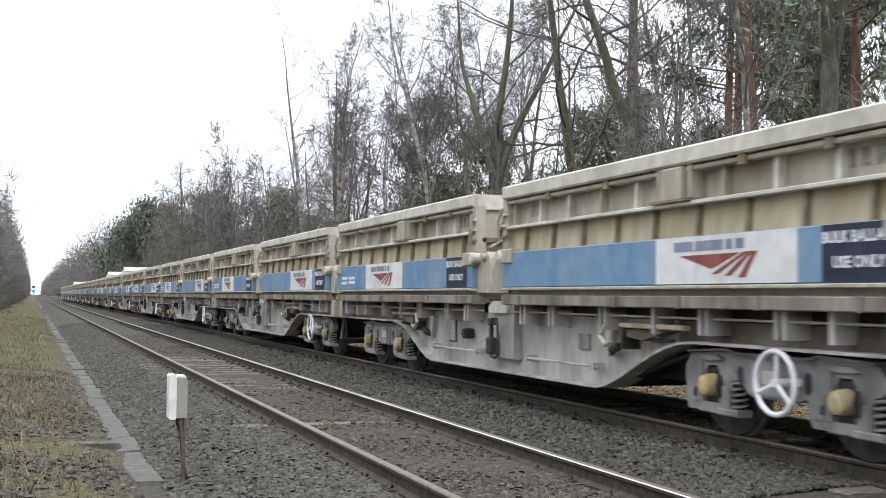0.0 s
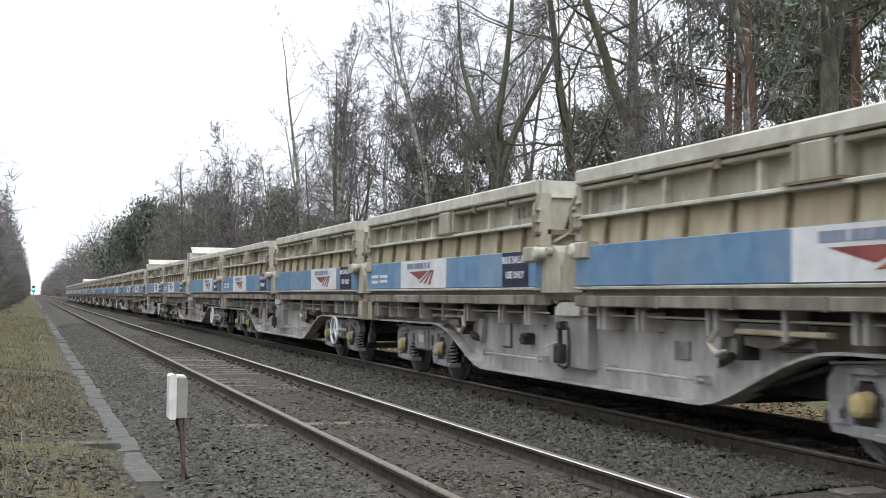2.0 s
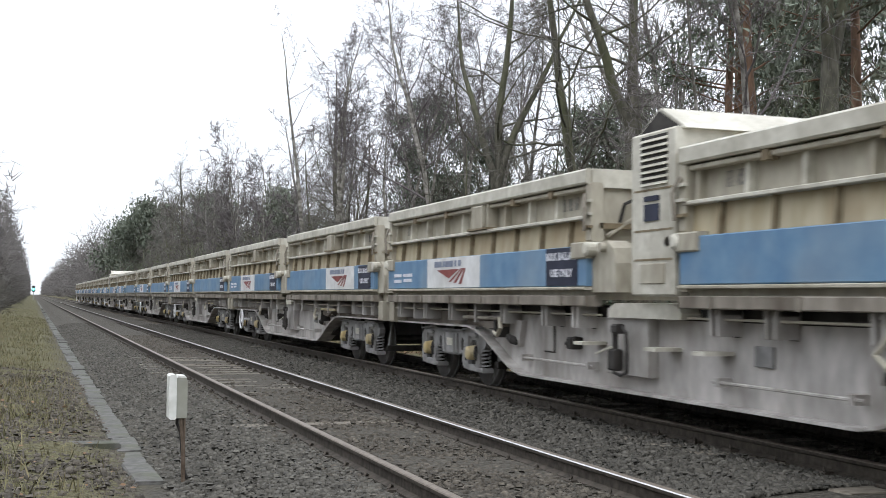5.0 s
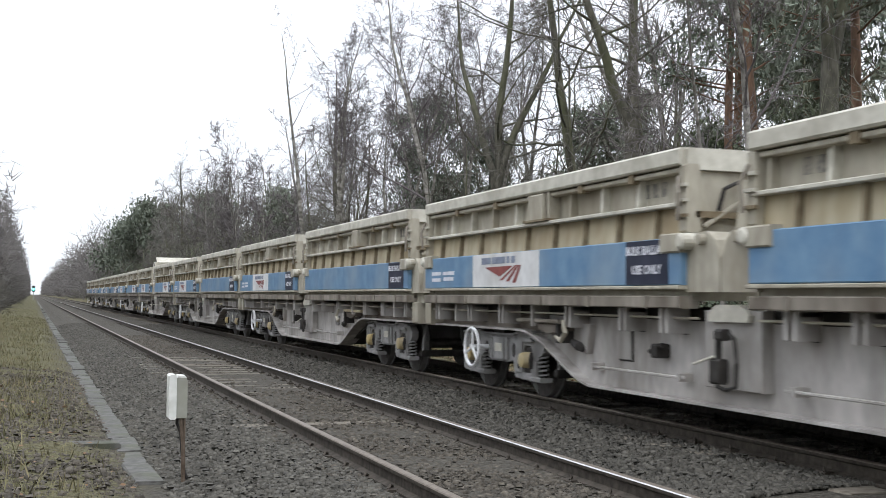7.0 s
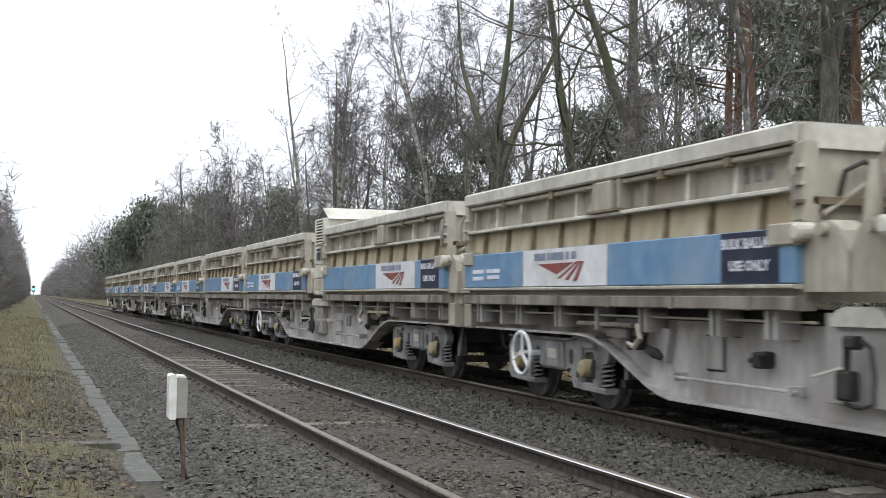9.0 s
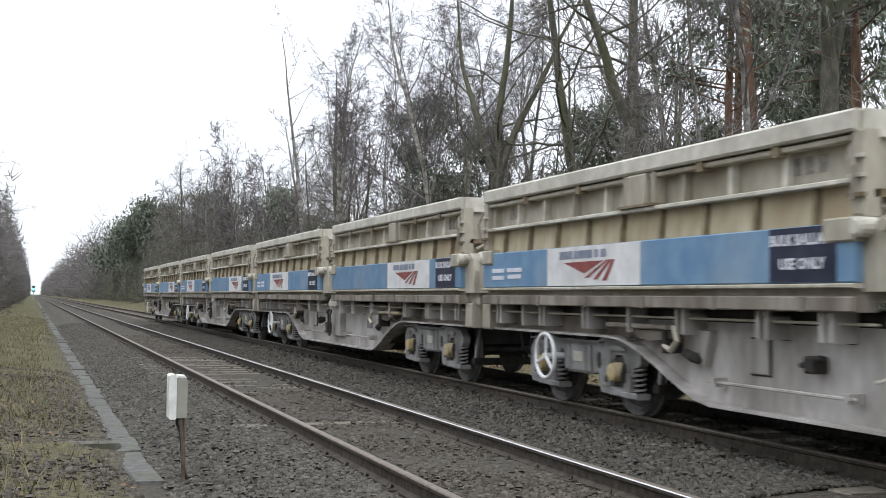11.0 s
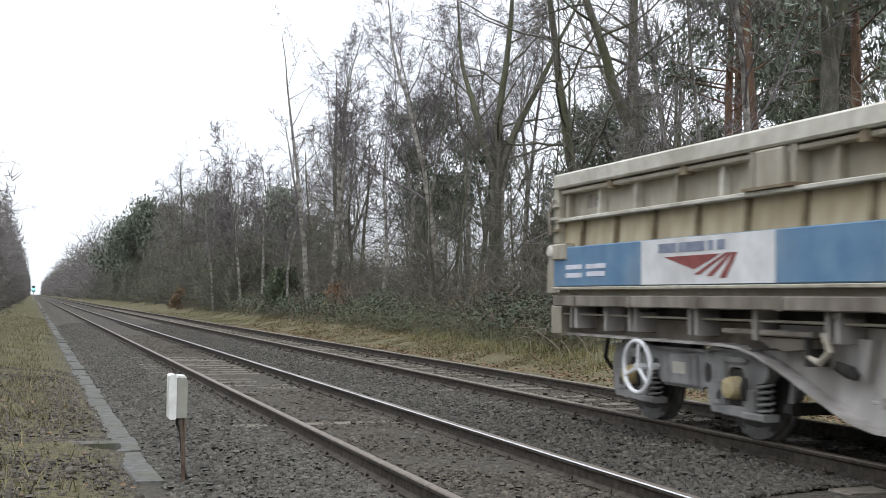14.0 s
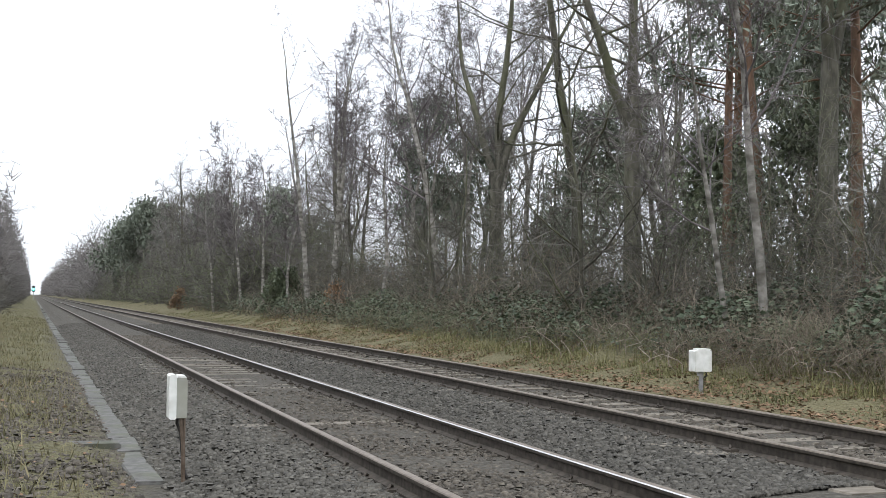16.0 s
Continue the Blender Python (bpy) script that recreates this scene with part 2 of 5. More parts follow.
# ---- mesh helpers ----
class Shape:
    """Collects boxes, prisms, tubes and lofts into one mesh."""

    def __init__(self):
        self.v, self.f = [], []

    def box(self, x0, x1, y0, y1, z0, z1, c=0.0):
        if c <= 0:
            b = len(self.v)
            self.v += [(x, y, z) for z in (z0, z1) for y in (y0, y1) for x in (x0, x1)]
            self.f += [tuple(b + i for i in q) for q in ((0, 2, 3, 1), (4, 5, 7, 6), (0, 1, 5, 4), (2, 6, 7, 3), (0, 4, 6, 2), (1, 3, 7, 5))]
            return self
        # eased edges: an octagonal section along y
        pts = [(x0 + c, z0), (x1 - c, z0), (x1, z0 + c), (x1, z1 - c), (x1 - c, z1), (x0 + c, z1), (x0, z1 - c), (x0, z0 + c)]
        return self.prism_y(pts, y0, y1)

    def prism_y(self, pts, y0, y1):
        b, n = len(self.v), len(pts)
        self.v += [(x, y0, z) for x, z in pts] + [(x, y1, z) for x, z in pts]
        self.f += [(b + i, b + (i + 1) % n, b + n + (i + 1) % n, b + n + i) for i in range(n)]
        self.f += [tuple(b + i for i in reversed(range(n))), tuple(b + n + i for i in range(n))]
        return self

    def prism_x(self, pts, x0, x1):
        b, n = len(self.v), len(pts)
        self.v += [(x0, y, z) for y, z in pts] + [(x1, y, z) for y, z in pts]
        self.f += [(b + i, b + n + i, b + n + (i + 1) % n, b + (i + 1) % n) for i in range(n)]
        self.f += [tuple(b + i for i in range(n)), tuple(b + n + i for i in reversed(range(n)))]
        return self

    def tube(self, path, radii, sides=8, caps=True):
        b0 = len(self.v)
        path = [Vector(p) for p in path]
        up = None
        for i, p in enumerate(path):
            d = (path[min(i + 1, len(path) - 1)] - path[max(i - 1, 0)]).normalized()
            if up is None:
                up = Vector((1, 0, 0)) if abs(d.x) < 0.8 else Vector((0, 1, 0))
            a = d.cross(up).normalized()
            up = a.cross(d).normalized()
            r = radii[i] if isinstance(radii, (list, tuple)) else radii
            self.v += [tuple(p + r * (math.cos(t) * a + math.sin(t) * up)) for t in (2 * math.pi * k / sides for k in range(sides))]
        for i in range(len(path) - 1):
            for k in range(sides):
                q = b0 + i * sides
                self.f.append((q + k, q + (k + 1) % sides, q + sides + (k + 1) % sides, q + sides + k))
        if caps:
            self.f.append(tuple(b0 + k for k in reversed(range(sides))))
            self.f.append(tuple(b0 + (len(path) - 1) * sides + k for k in range(sides)))
        return self

    def ring(self, c, R, r, n=28, m=8):
        """A torus lying in the y-z plane."""
        b = len(self.v)
        for i in range(n):
            a = 2 * math.pi * i / n
            for j in range(m):
                t = 2 * math.pi * j / m
                q = R + r * math.cos(t)
                self.v.append((c[0] + r * math.sin(t), c[1] + q * math.cos(a), c[2] + q * math.sin(a)))
        self.f += [(b + i * m + j, b + ((i + 1) % n) * m + j, b + ((i + 1) % n) * m + (j + 1) % m, b + i * m + (j + 1) % m) for i in range(n) for j in range(m)]
        return self

    def mesh(self, name, material, smooth=False):
        return mesh_of(name, self.v, self.f, [material], smooth=smooth)


def part(name, shape, material, parent, label="", at=None, smooth=False):
    ob = new(name, shape.mesh(name, material, smooth) if isinstance(shape, Shape) else shape)
    ob.parent = parent
    if at is not None:
        ob.matrix_basis = at
    return tagged(ob, label)


# ---- track ----
def build_track(name, cx, top, label):
    holder = tagged(new(name), label, "railway track", kind="structure")
    holder.location = (cx, 0, 0)
    prof = [(-0.07, -0.155), (0.07, -0.155), (0.07, -0.14), (0.012, -0.12), (0.01, -0.05), (0.035, -0.036), (0.036, -0.013), (0.030, -0.004), (0.014, 0), (-0.014, 0), (-0.030, -0.004), (-0.036, -0.013), (-0.035, -0.036), (-0.01, -0.05), (-0.012, -0.12), (-0.07, -0.14)]
    for sx in (-0.7525, 0.7525):
        s = Shape().prism_y([(sx + x, top + z) for x, z in prof], -150, 1500)
        me = s.mesh("rail", RAILSIDE)
        me.materials.append(RAILTOP)
        me.materials.append(RAILDULL)
        for p in me.polygons:
            c = p.center
            if abs(p.normal.y) < 0.5 and c.z > top - 0.012:
                # the corner that the flanges run on is bright, the crown dull
                p.material_index = 1 if (c.x - sx) * sx < -0.025 * abs(sx) and cx < 5 else 2
        part("rail", me, None, holder, "rusty steel rail with polished running surface")
    return holder


track_near = build_track("track_near", NEAR_C, RAIL_N, "straight rusty-sided rails on sleepers buried in ballast")
track_far = build_track("track_far", FAR_C, RAIL_F, "straight rusty-sided rails on pale exposed sleepers")


# ---- wagons ----
L = 16.12                # wagon length over couplings
BOX_L = 7.1
EXTRA = 0.8              # power-pack wagons are this much longer in the middle
BOGIE_Y = 5.5


def text_mesh(words, size):
    cu = bpy.data.curves.new("lettering", "FONT")
    cu.body, cu.size, cu.extrude, cu.align_x = words, size, 0.001, "CENTER"
    cu.offset = 0.004
    cu.resolution_u = 2
    ob = bpy.data.objects.new("lettering", cu)
    scene.collection.objects.link(ob)
    bpy.context.view_layer.update()
    me = bpy.data.meshes.new_from_object(ob.evaluated_get(bpy.context.evaluated_depsgraph_get()))
    bpy.data.objects.remove(ob)
    me.materials.clear()
    me.materials.append(LETTER)
    return me


def plate(y0, y1, z0, z1, x=-1.318, t=0.004):
    return Shape().box(x - t, x, y0, y1, z0, z1)


def build_box(wagon, cy, rear_kind, logo):
    """One side-tipping box; y grows towards the wagon's rear."""
    h = BOX_L / 2
    s = Shape()
    for sg in (-1, 1):        # sloped side sheets
        s.prism_y([(sg * 1.22, 1.26), (sg * 1.19, 1.26), (sg * 1.19, 1.72), (sg * 1.12, 2.06), (sg * 1.12, 2.6), (sg * 1.15, 2.6), (sg * 1.15, 2.06), (sg * 1.22, 1.72)], -h, h)
    s.box(-1.19, 1.19, -h, h, 1.22, 1.3)
    body = part("tipping_box", s, CREAM, wagon, "cream steel side-tipping box with ribbed sides", pose(0, cy, 0))
    e = [(-1.25, 1.3), (1.25, 1.3), (1.25, 2.42), (1.12, 2.6), (-1.12, 2.6), (-1.25, 2.42)]
    for y in (-h, h - 0.04):
        part("end_wall", Shape().prism_y(e, y, y + 0.04), CREAM, body, "grimy cream end wall")
        part("end_beam", Shape().box(-1.27, 1.27, y - 0.05 if y < 0 else y + 0.04, y if y < 0 else y + 0.09, 2.42, 2.62, 0.015), PALE, body)
    for sg in (-1, 1):
        part("top_rail", Shape().box(min(sg * 1.1, sg * 1.33), max(sg * 1.1, sg * 1.33), -h, h, 2.46, 2.625, 0.02), PALE, body, "pale weathered top rail")
        part("seal_strip", Shape().box(min(sg * 1.17, sg * 1.28), max(sg * 1.17, sg * 1.28), -h + 0.1, h - 0.1, 2.40, 2.445, 0.008), CREAM, body)
        part("waist_rail", Shape().box(min(sg * 1.1, sg * 1.31), max(sg * 1.1, sg * 1.31), -h + 0.02, h - 0.02, 2.085, 2.125, 0.008), PALE, body)
        # ochre lower sheet, leaning out to the band
        p = [(sg * 1.185, 2.085), (sg * 1.205, 2.085), (sg * 1.225, 1.80), (sg * 1.205, 1.80)]
        part("lower_sheet", Shape().prism_y(p if sg > 0 else p[::-1], -h + 0.03, h - 0.03), OCHRE, body, "dusty ochre lower side sheet")
        part("side_band", Shape().box(min(sg * 1.2, sg * 1.318), max(sg * 1.2, sg * 1.318), -h, h, 1.365, 1.80, 0.01), BLUE, body, "faded blue lower side band")
        part("bottom_lip", Shape().box(min(sg * 1.2, sg * 1.345), max(sg * 1.2, sg * 1.345), -h, h, 1.325, 1.36, 0.008), CREAM, body)
        if sg < 0:
            part("sill_beam", Shape().box(-1.33, -1.12, -h, h, 1.15, 1.265, 0.01), SILL, body, "grimy brown-grey sill beam")
            for k in range(6):
                y = -h + 0.55 + k * 1.2
                part("sill_joint", Shape().prism_x([(y, 1.262), (y + 0.07, 1.262), (y + 0.05, 1.145), (y + 0.02, 1.145)], -1.345, -1.331), SILL, body)
    n = 10
    for k in range(n):
        y = -h + 0.16 + k * (BOX_L - 0.32) / (n - 1)
        part("rib", Shape().prism_y([(-1.245, 2.125), (-1.145, 2.125), (-1.145, 2.44), (-1.225, 2.44)], y - 0.026, y + 0.026), PALE if k % 3 else CREAM, body)
        y += 0.35
        if y < h - 0.1:
            part("lower_rib", Shape().prism_y([(-1.285, 1.80), (-1.215, 1.80), (-1.195, 2.083), (-1.262, 2.083)], y - 0.014, y + 0.014), BROWN, body, "rust-stained rib")
    # door latch box on the upper side, off centre
    y = -0.43
    part("latch_box", Shape().box(-1.335, -1.16, y - 0.17, y + 0.17, 2.13, 2.45, 0.02), CREAM, body)
    part("latch_bar", Shape().box(-1.34, -1.18, y - 0.32, y + 0.36, 2.127, 2.152), BROWN, body)
    for yy in (y - 0.27, y + 0.27):
        part("latch_arm", Shape().box(-1.30, -1.16, yy - 0.03, yy + 0.03, 2.15, 2.50, 0.01), CREAM, body)
    for yy in (-2.6, -1.5, 0.9, 2.3):
        part("hinge_clip", Shape().box(-1.30, -1.2, yy - 0.05, yy + 0.05, 2.37, 2.47), BROWN, body)
    # pivots at both ends
    for sg in (-1, 1):
        yy = sg * (h - 0.15)
        part("pivot_plate", Shape().box(-1.345, -1.2, yy - 0.17, yy + 0.17, 1.66, 1.84, 0.015), CREAM, body)
        part("pivot_lug", Shape().tube([(-1.37, sg * (h + 0.05), 1.76), (-1.35, sg * (h + 0.05), 1.76), (-1.2, sg * (h + 0.05), 1.76)], [0.05, 0.075, 0.08], 14), PALE, body, "rounded pale pivot lug", smooth=False)
        part("corner_post", Shape().box(-1.30, -1.15, sg * h - 0.07, sg * h + 0.05, 1.84, 2.47, 0.02), CREAM, body)
        for z in (1.98, 2.12, 2.26):
            part("rung", Shape().box(-1.335, -1.29, min(sg * h - 0.09, sg * h + 0.07), sg * h + 0.07, z, z + 0.03), BROWN if z < 2 else PALE, body)
        part("end_stay", Shape().tube([(-1.1, sg * (h + 0.05), 1.9), (-0.45, sg * (h + 0.06), 2.3)], 0.022, 6), CREAM, body)
        part("end_hose", Shape().tube([(-0.95, sg * (h + 0.06), 2.05), (-0.9, sg * (h + 0.08), 2.25), (-0.72, sg * (h + 0.08), 2.33), (-0.56, sg * (h + 0.08), 2.24), (-0.52, sg * (h + 0.07), 2.02)], 0.02, 6), DARK, body)
        part("end_rail", Shape().box(-1.2, 1.2, min(sg * h, sg * (h + 0.07)), max(sg * h, sg * (h + 0.07)), 1.98, 2.04), BROWN, body)
        part("release_lever", Shape().tube([(-1.33, sg * (h - 0.02), 2.35), (-1.37, sg * (h + 0.05), 2.2), (-1.36, sg * (h + 0.02), 1.95)], 0.018, 6), SILL, body)
    # lettering boards
    r = h                       # rear end
    def board(name, y0, y1, z0, z1, m, lab="", x=-1.319, t=0.004):
        return part(name, plate(y0, y1, z0, z1, x, t), m, body, lab)
    if logo:
        c = r - (3.0 if rear_kind else 4.76)
        board("white_board", c - 1.05, c + 1.05, 1.372, 1.794, WHITE, "white board with a red winged emblem")
        x = -1.3245
        for k, w in enumerate((0.17, 0.11, 0.09, 0.16, 0.11, 0.07, 0.1)):
            y = c + 0.62 - k * 0.155
            part("name_bar", Shape().box(x - 0.002, x, y - w / 2, y + w / 2 + 0.02, 1.665, 1.75), SLATE, body)
        part("emblem_wing", Shape().prism_x([(c + 0.62, 1.625), (c - 0.30, 1.63), (c + 0.12, 1.50)], x - 0.002, x), RED, body)
        for a in (0.0, 0.19, 0.38):
            part("emblem_stroke", Shape().prism_x([(c - 0.36 - a * 0.33, 1.635), (c - 0.42 - a * 0.33, 1.635), (c + 0.02 - a * 1.05, 1.455 - a * 0.09), (c + 0.12 - a * 1.05, 1.455 - a * 0.09)], x - 0.002, x), RED, body)
    f = -h                      # front end
    board("notice_board", f + 0.2, f + 1.0, 1.372, 1.794, NAVY, "navy notice board with pale lettering")
    for words, z in (("BULK BALLAST", 1.66), ("USE ONLY", 1.475)):
        me = text_mesh(words, 0.118)
        part("lettering", me, None, body, "", Matrix.Translation((-1.327, f + 0.6, z)) @ pose(0, 0, 0, 90, 0, -90))
    if rear_kind:
        for k, (y0, y1, z) in enumerate(((0.3, 0.68, 1.55), (0.3, 0.68, 1.46), (0.78, 1.22, 1.55), (0.8, 1.2, 1.47))):
            board("data_bar", r - y1, r - y0, z, z + 0.05, LETTER)
    # chalked marks near the ends of the upper sheet
    for sg in (-1, 1):
        for k in range(3):
            yy = sg * (h - 0.55 - 0.16 * k)
            part("stencil_bar", Shape().box(-1.157, -1.151, yy - 0.05, yy + 0.05, 2.22, 2.36), STENCIL, body)
    return body


def build_bogie(wagon, cy, handwheel):
    """Two-axle bogie, 1.8 m between axles: cast side frames with an open horn at each axle, coil springs beside it."""
    s = Shape()
    for sg in (-1, 1):
        x0, x1 = sorted((sg * 0.90, sg * 1.01))
        pts = []
        for y in (-0.9, 0.9):         # lower edge, walking towards the rear
            pts += [(y - 0.45, 0.58), (y - 0.40, 0.53), (y - 0.31, 0.51), (y - 0.295, 0.23), (y - 0.12, 0.23), (y - 0.12, 0.58), (y - 0.075, 0.64), (y + 0.075, 0.64), (y + 0.12, 0.58), (y + 0.12, 0.22), (y + 0.38, 0.22), (y + 0.43, 0.30)]
            if y < 0:
                pts += [(-0.44, 0.44), (-0.3, 0.40), (0.3, 0.40), (0.40, 0.47)]
        pts += [(1.34, 0.62), (1.24, 0.74), (0.62, 0.78), (0.5, 0.75), (-0.5, 0.75), (-0.62, 0.78), (-1.24, 0.76), (-1.36, 0.66)]
        s.prism_x(pts, x0, x1)
    s.box(-0.9, 0.9, -0.16, 0.16, 0.45, 0.74)
    bogie = part("bogie", s, BOGIE_G, wagon, "grey cast-steel bogie with yellow axle ends", pose(0, cy, 0))
    for y in (-0.9, 0.9):
        part("axle_box", Shape().prism_x([(y - 0.12, 0.30), (y + 0.12, 0.30), (y + 0.13, 0.50), (y + 0.07, 0.62), (y - 0.07, 0.62), (y - 0.13, 0.50)], -0.99, -0.88), DARK, bogie)
        part("axle_cap", Shape().tube([(-0.98, y, 0.46), (-1.06, y, 0.46), (-1.11, y, 0.46), (-1.125, y, 0.46)], [0.105, 0.10, 0.088, 0.05], 18), YELLOW, bogie, "yellow axle-end cap")
        part("spring_seat", Shape().box(-1.05, -0.88, y - 0.44, y - 0.13, 0.20, 0.265, 0.012), BOGIE_G, bogie)
        part("keeper_bar", Shape().box(-1.03, -0.9, y - 0.16, y + 0.18, 0.205, 0.30, 0.012), BOGIE_G, bogie)
        for r, yy in ((0.062, y - 0.37), (0.04, y - 0.37)):
            pts = [(-0.965 + r * math.cos(i * 0.785), yy + r * math.sin(i * 0.785), 0.262 + 0.26 * i / 40) for i in range(41)]
            part("coil_spring", Shape().tube(pts, 0.0135, 5), BOGIE_G if r > 0.06 else DARK, bogie)
        # raised lips round the horn and on the covered spring pocket
        part("horn_lip", Shape().box(-1.035, -1.0101, y - 0.29, y - 0.138, 0.25, 0.46, 0.008), BOGIE_G, bogie)
        part("horn_lip", Shape().box(-1.035, -1.0101, y + 0.138, y + 0.19, 0.29, 0.70, 0.008), BOGIE_G, bogie)
        part("horn_arch", Shape().prism_x([(y - 0.20, 0.70), (y - 0.12, 0.735), (y + 0.12, 0.735), (y + 0.19, 0.70), (y + 0.135, 0.69), (y + 0.08, 0.685), (y - 0.08, 0.685), (y - 0.138, 0.69)], -1.045, -1.0101), BOGIE_G, bogie)
        part("spring_pocket", Shape().prism_x([(y + 0.22, 0.30), (y + 0.35, 0.30), (y + 0.37, 0.36), (y + 0.36, 0.5), (y + 0.22, 0.5)], -1.03, -1.0101), BOGIE_G, bogie)
        part("pocket_hole", Shape().prism_x([(y + 0.225, 0.43), (y + 0.275, 0.40), (y + 0.275, 0.34), (y + 0.225, 0.34)], -1.034, -1.0301), DARK, bogie)
        part("damper_link", Shape().tube([(-1.045, y - 0.17, 0.36), (-1.05, y - 0.165, 0.47), (-1.045, y - 0.17, 0.56)], [0.02, 0.028, 0.016], 7), DARK, bogie)
        part("brake_shoe", Shape().prism_x([(y + 0.47, 0.28), (y + 0.55, 0.30), (y + 0.53, 0.62), (y + 0.44, 0.60)], -0.82, -0.68), DARK, bogie)
        w = new("wheelset", WHEEL_MESH)
        w.parent = bogie
        w.location = (0, y, 0.46)
        tagged(w, "steel wheel pair on an axle")
    part("frame_flange", Shape().prism_x([(-1.25, 0.765), (-0.62, 0.782), (-0.5, 0.752), (0.5, 0.752), (0.62, 0.782), (1.25, 0.745), (1.25, 0.765), (0.62, 0.805), (0.48, 0.775), (-0.48, 0.775), (-0.62, 0.805), (-1.25, 0.785)], -1.055, -0.88), BOGIE_G, bogie)
    for y in (-0.46, 0.46):
        part("frame_slot", Shape().prism_x([(y - 0.05, 0.52), (y - 0.01, 0.47), (y + 0.04, 0.49), (y + 0.055, 0.60), (y + 0.02, 0.66), (y - 0.04, 0.64)], -1.013, -1.0102), DARK, bogie)
    part("bolster_face", Shape().prism_x([(-0.32, 0.43), (0.32, 0.43), (0.29, 0.72), (-0.29, 0.72)], -1.04, -1.0101), BOGIE_G, bogie)
    part("data_plate", Shape().box(-1.046, -1.0401, -0.12, 0.1, 0.53, 0.64), PALE, bogie)
    part("side_bearer", Shape().box(-1.02, -0.86, -0.17, 0.17, 0.76, 0.84, 0.015), DARK, bogie)
    for y in (-0.2, 0.2):
        part("bolster_rib", Shape().box(-1.055, -1.0401, y - 0.012, y + 0.012, 0.44, 0.71), BOGIE_G, bogie)
    for sg in (-1, 1):
        part("brake_hanger", Shape().tube([(-0.86, sg * 1.46, 0.28), (-0.86, sg * 1.5, 0.5), (-0.8, sg * 1.5, 0.8)], 0.022, 6), BOGIE_G, bogie)
        part("brake_beam", Shape().box(-0.9, 0.9, sg * 1.47 - 0.05, sg * 1.47 + 0.05, 0.27, 0.37, 0.015), DARK, bogie)
    if handwheel is not None:
        y = handwheel
        part("handwheel_rim", Shape().ring((-1.25, y, 0.57), 0.255, 0.023), WHEELWHITE, bogie, "white brake handwheel rim", smooth=True)
        for a in (98, 218, 338):
            q = radians(a)
            part("handwheel_spoke", Shape().tube([(-1.24, y, 0.57), (-1.25, y + 0.245 * math.cos(q), 0.57 + 0.245 * math.sin(q))], 0.02, 6), WHEELWHITE, bogie)
        part("handwheel_shaft", Shape().tube([(-1.27, y, 0.57), (-1.0, y, 0.57)], 0.035, 8), WHEELWHITE, bogie)
    return bogie


def wheel_mesh():
    s = Shape()
    for sg in (-1, 1):
        x = lambda v: sg * v
        s.tube([(x(0.68), 0, 0), (x(0.685), 0, 0), (x(0.715), 0, 0), (x(0.72), 0, 0), (x(0.80), 0, 0), (x(0.805), 0, 0), (x(0.77), 0, 0), (x(0.77), 0, 0), (x(0.82), 0, 0)],
               [0.46, 0.488, 0.488, 0.462, 0.458, 0.40, 0.38, 0.14, 0.13], 32)
    s.tube([(-1.0, 0, 0), (1.0, 0, 0)], 0.08, 10)
    # brake disc with cheek holes, so that the turning shows
    for k in range(4):
        a = k * math.pi / 2
        for sg in (-1, 1):
            s.tube([(sg * 0.77, 0.27 * math.cos(a), 0.27 * math.sin(a)), (sg * 0.80, 0.27 * math.cos(a), 0.27 * math.sin(a))], 0.035, 8)
    me = s.mesh("wheelset", STEEL)
    me.materials.append(RIM)
    for p in me.polygons:       # worn bright rim faces and treads
        if math.hypot(p.center.y, p.center.z) > 0.37 and abs(p.center.x) > 0.7:
            p.material_index = 1
    return me


WHEEL_MESH = wheel_mesh()


def belly(y):
    """Height of the underframe's lower edge."""
    a = abs(y)
    if a < 2.65:
        return 0.30
    t = min(1.0, (a - 2.65) / 1.9)
    return 0.30 + 0.55 * (3 * t * t - 2 * t ** 3) ** 0.85


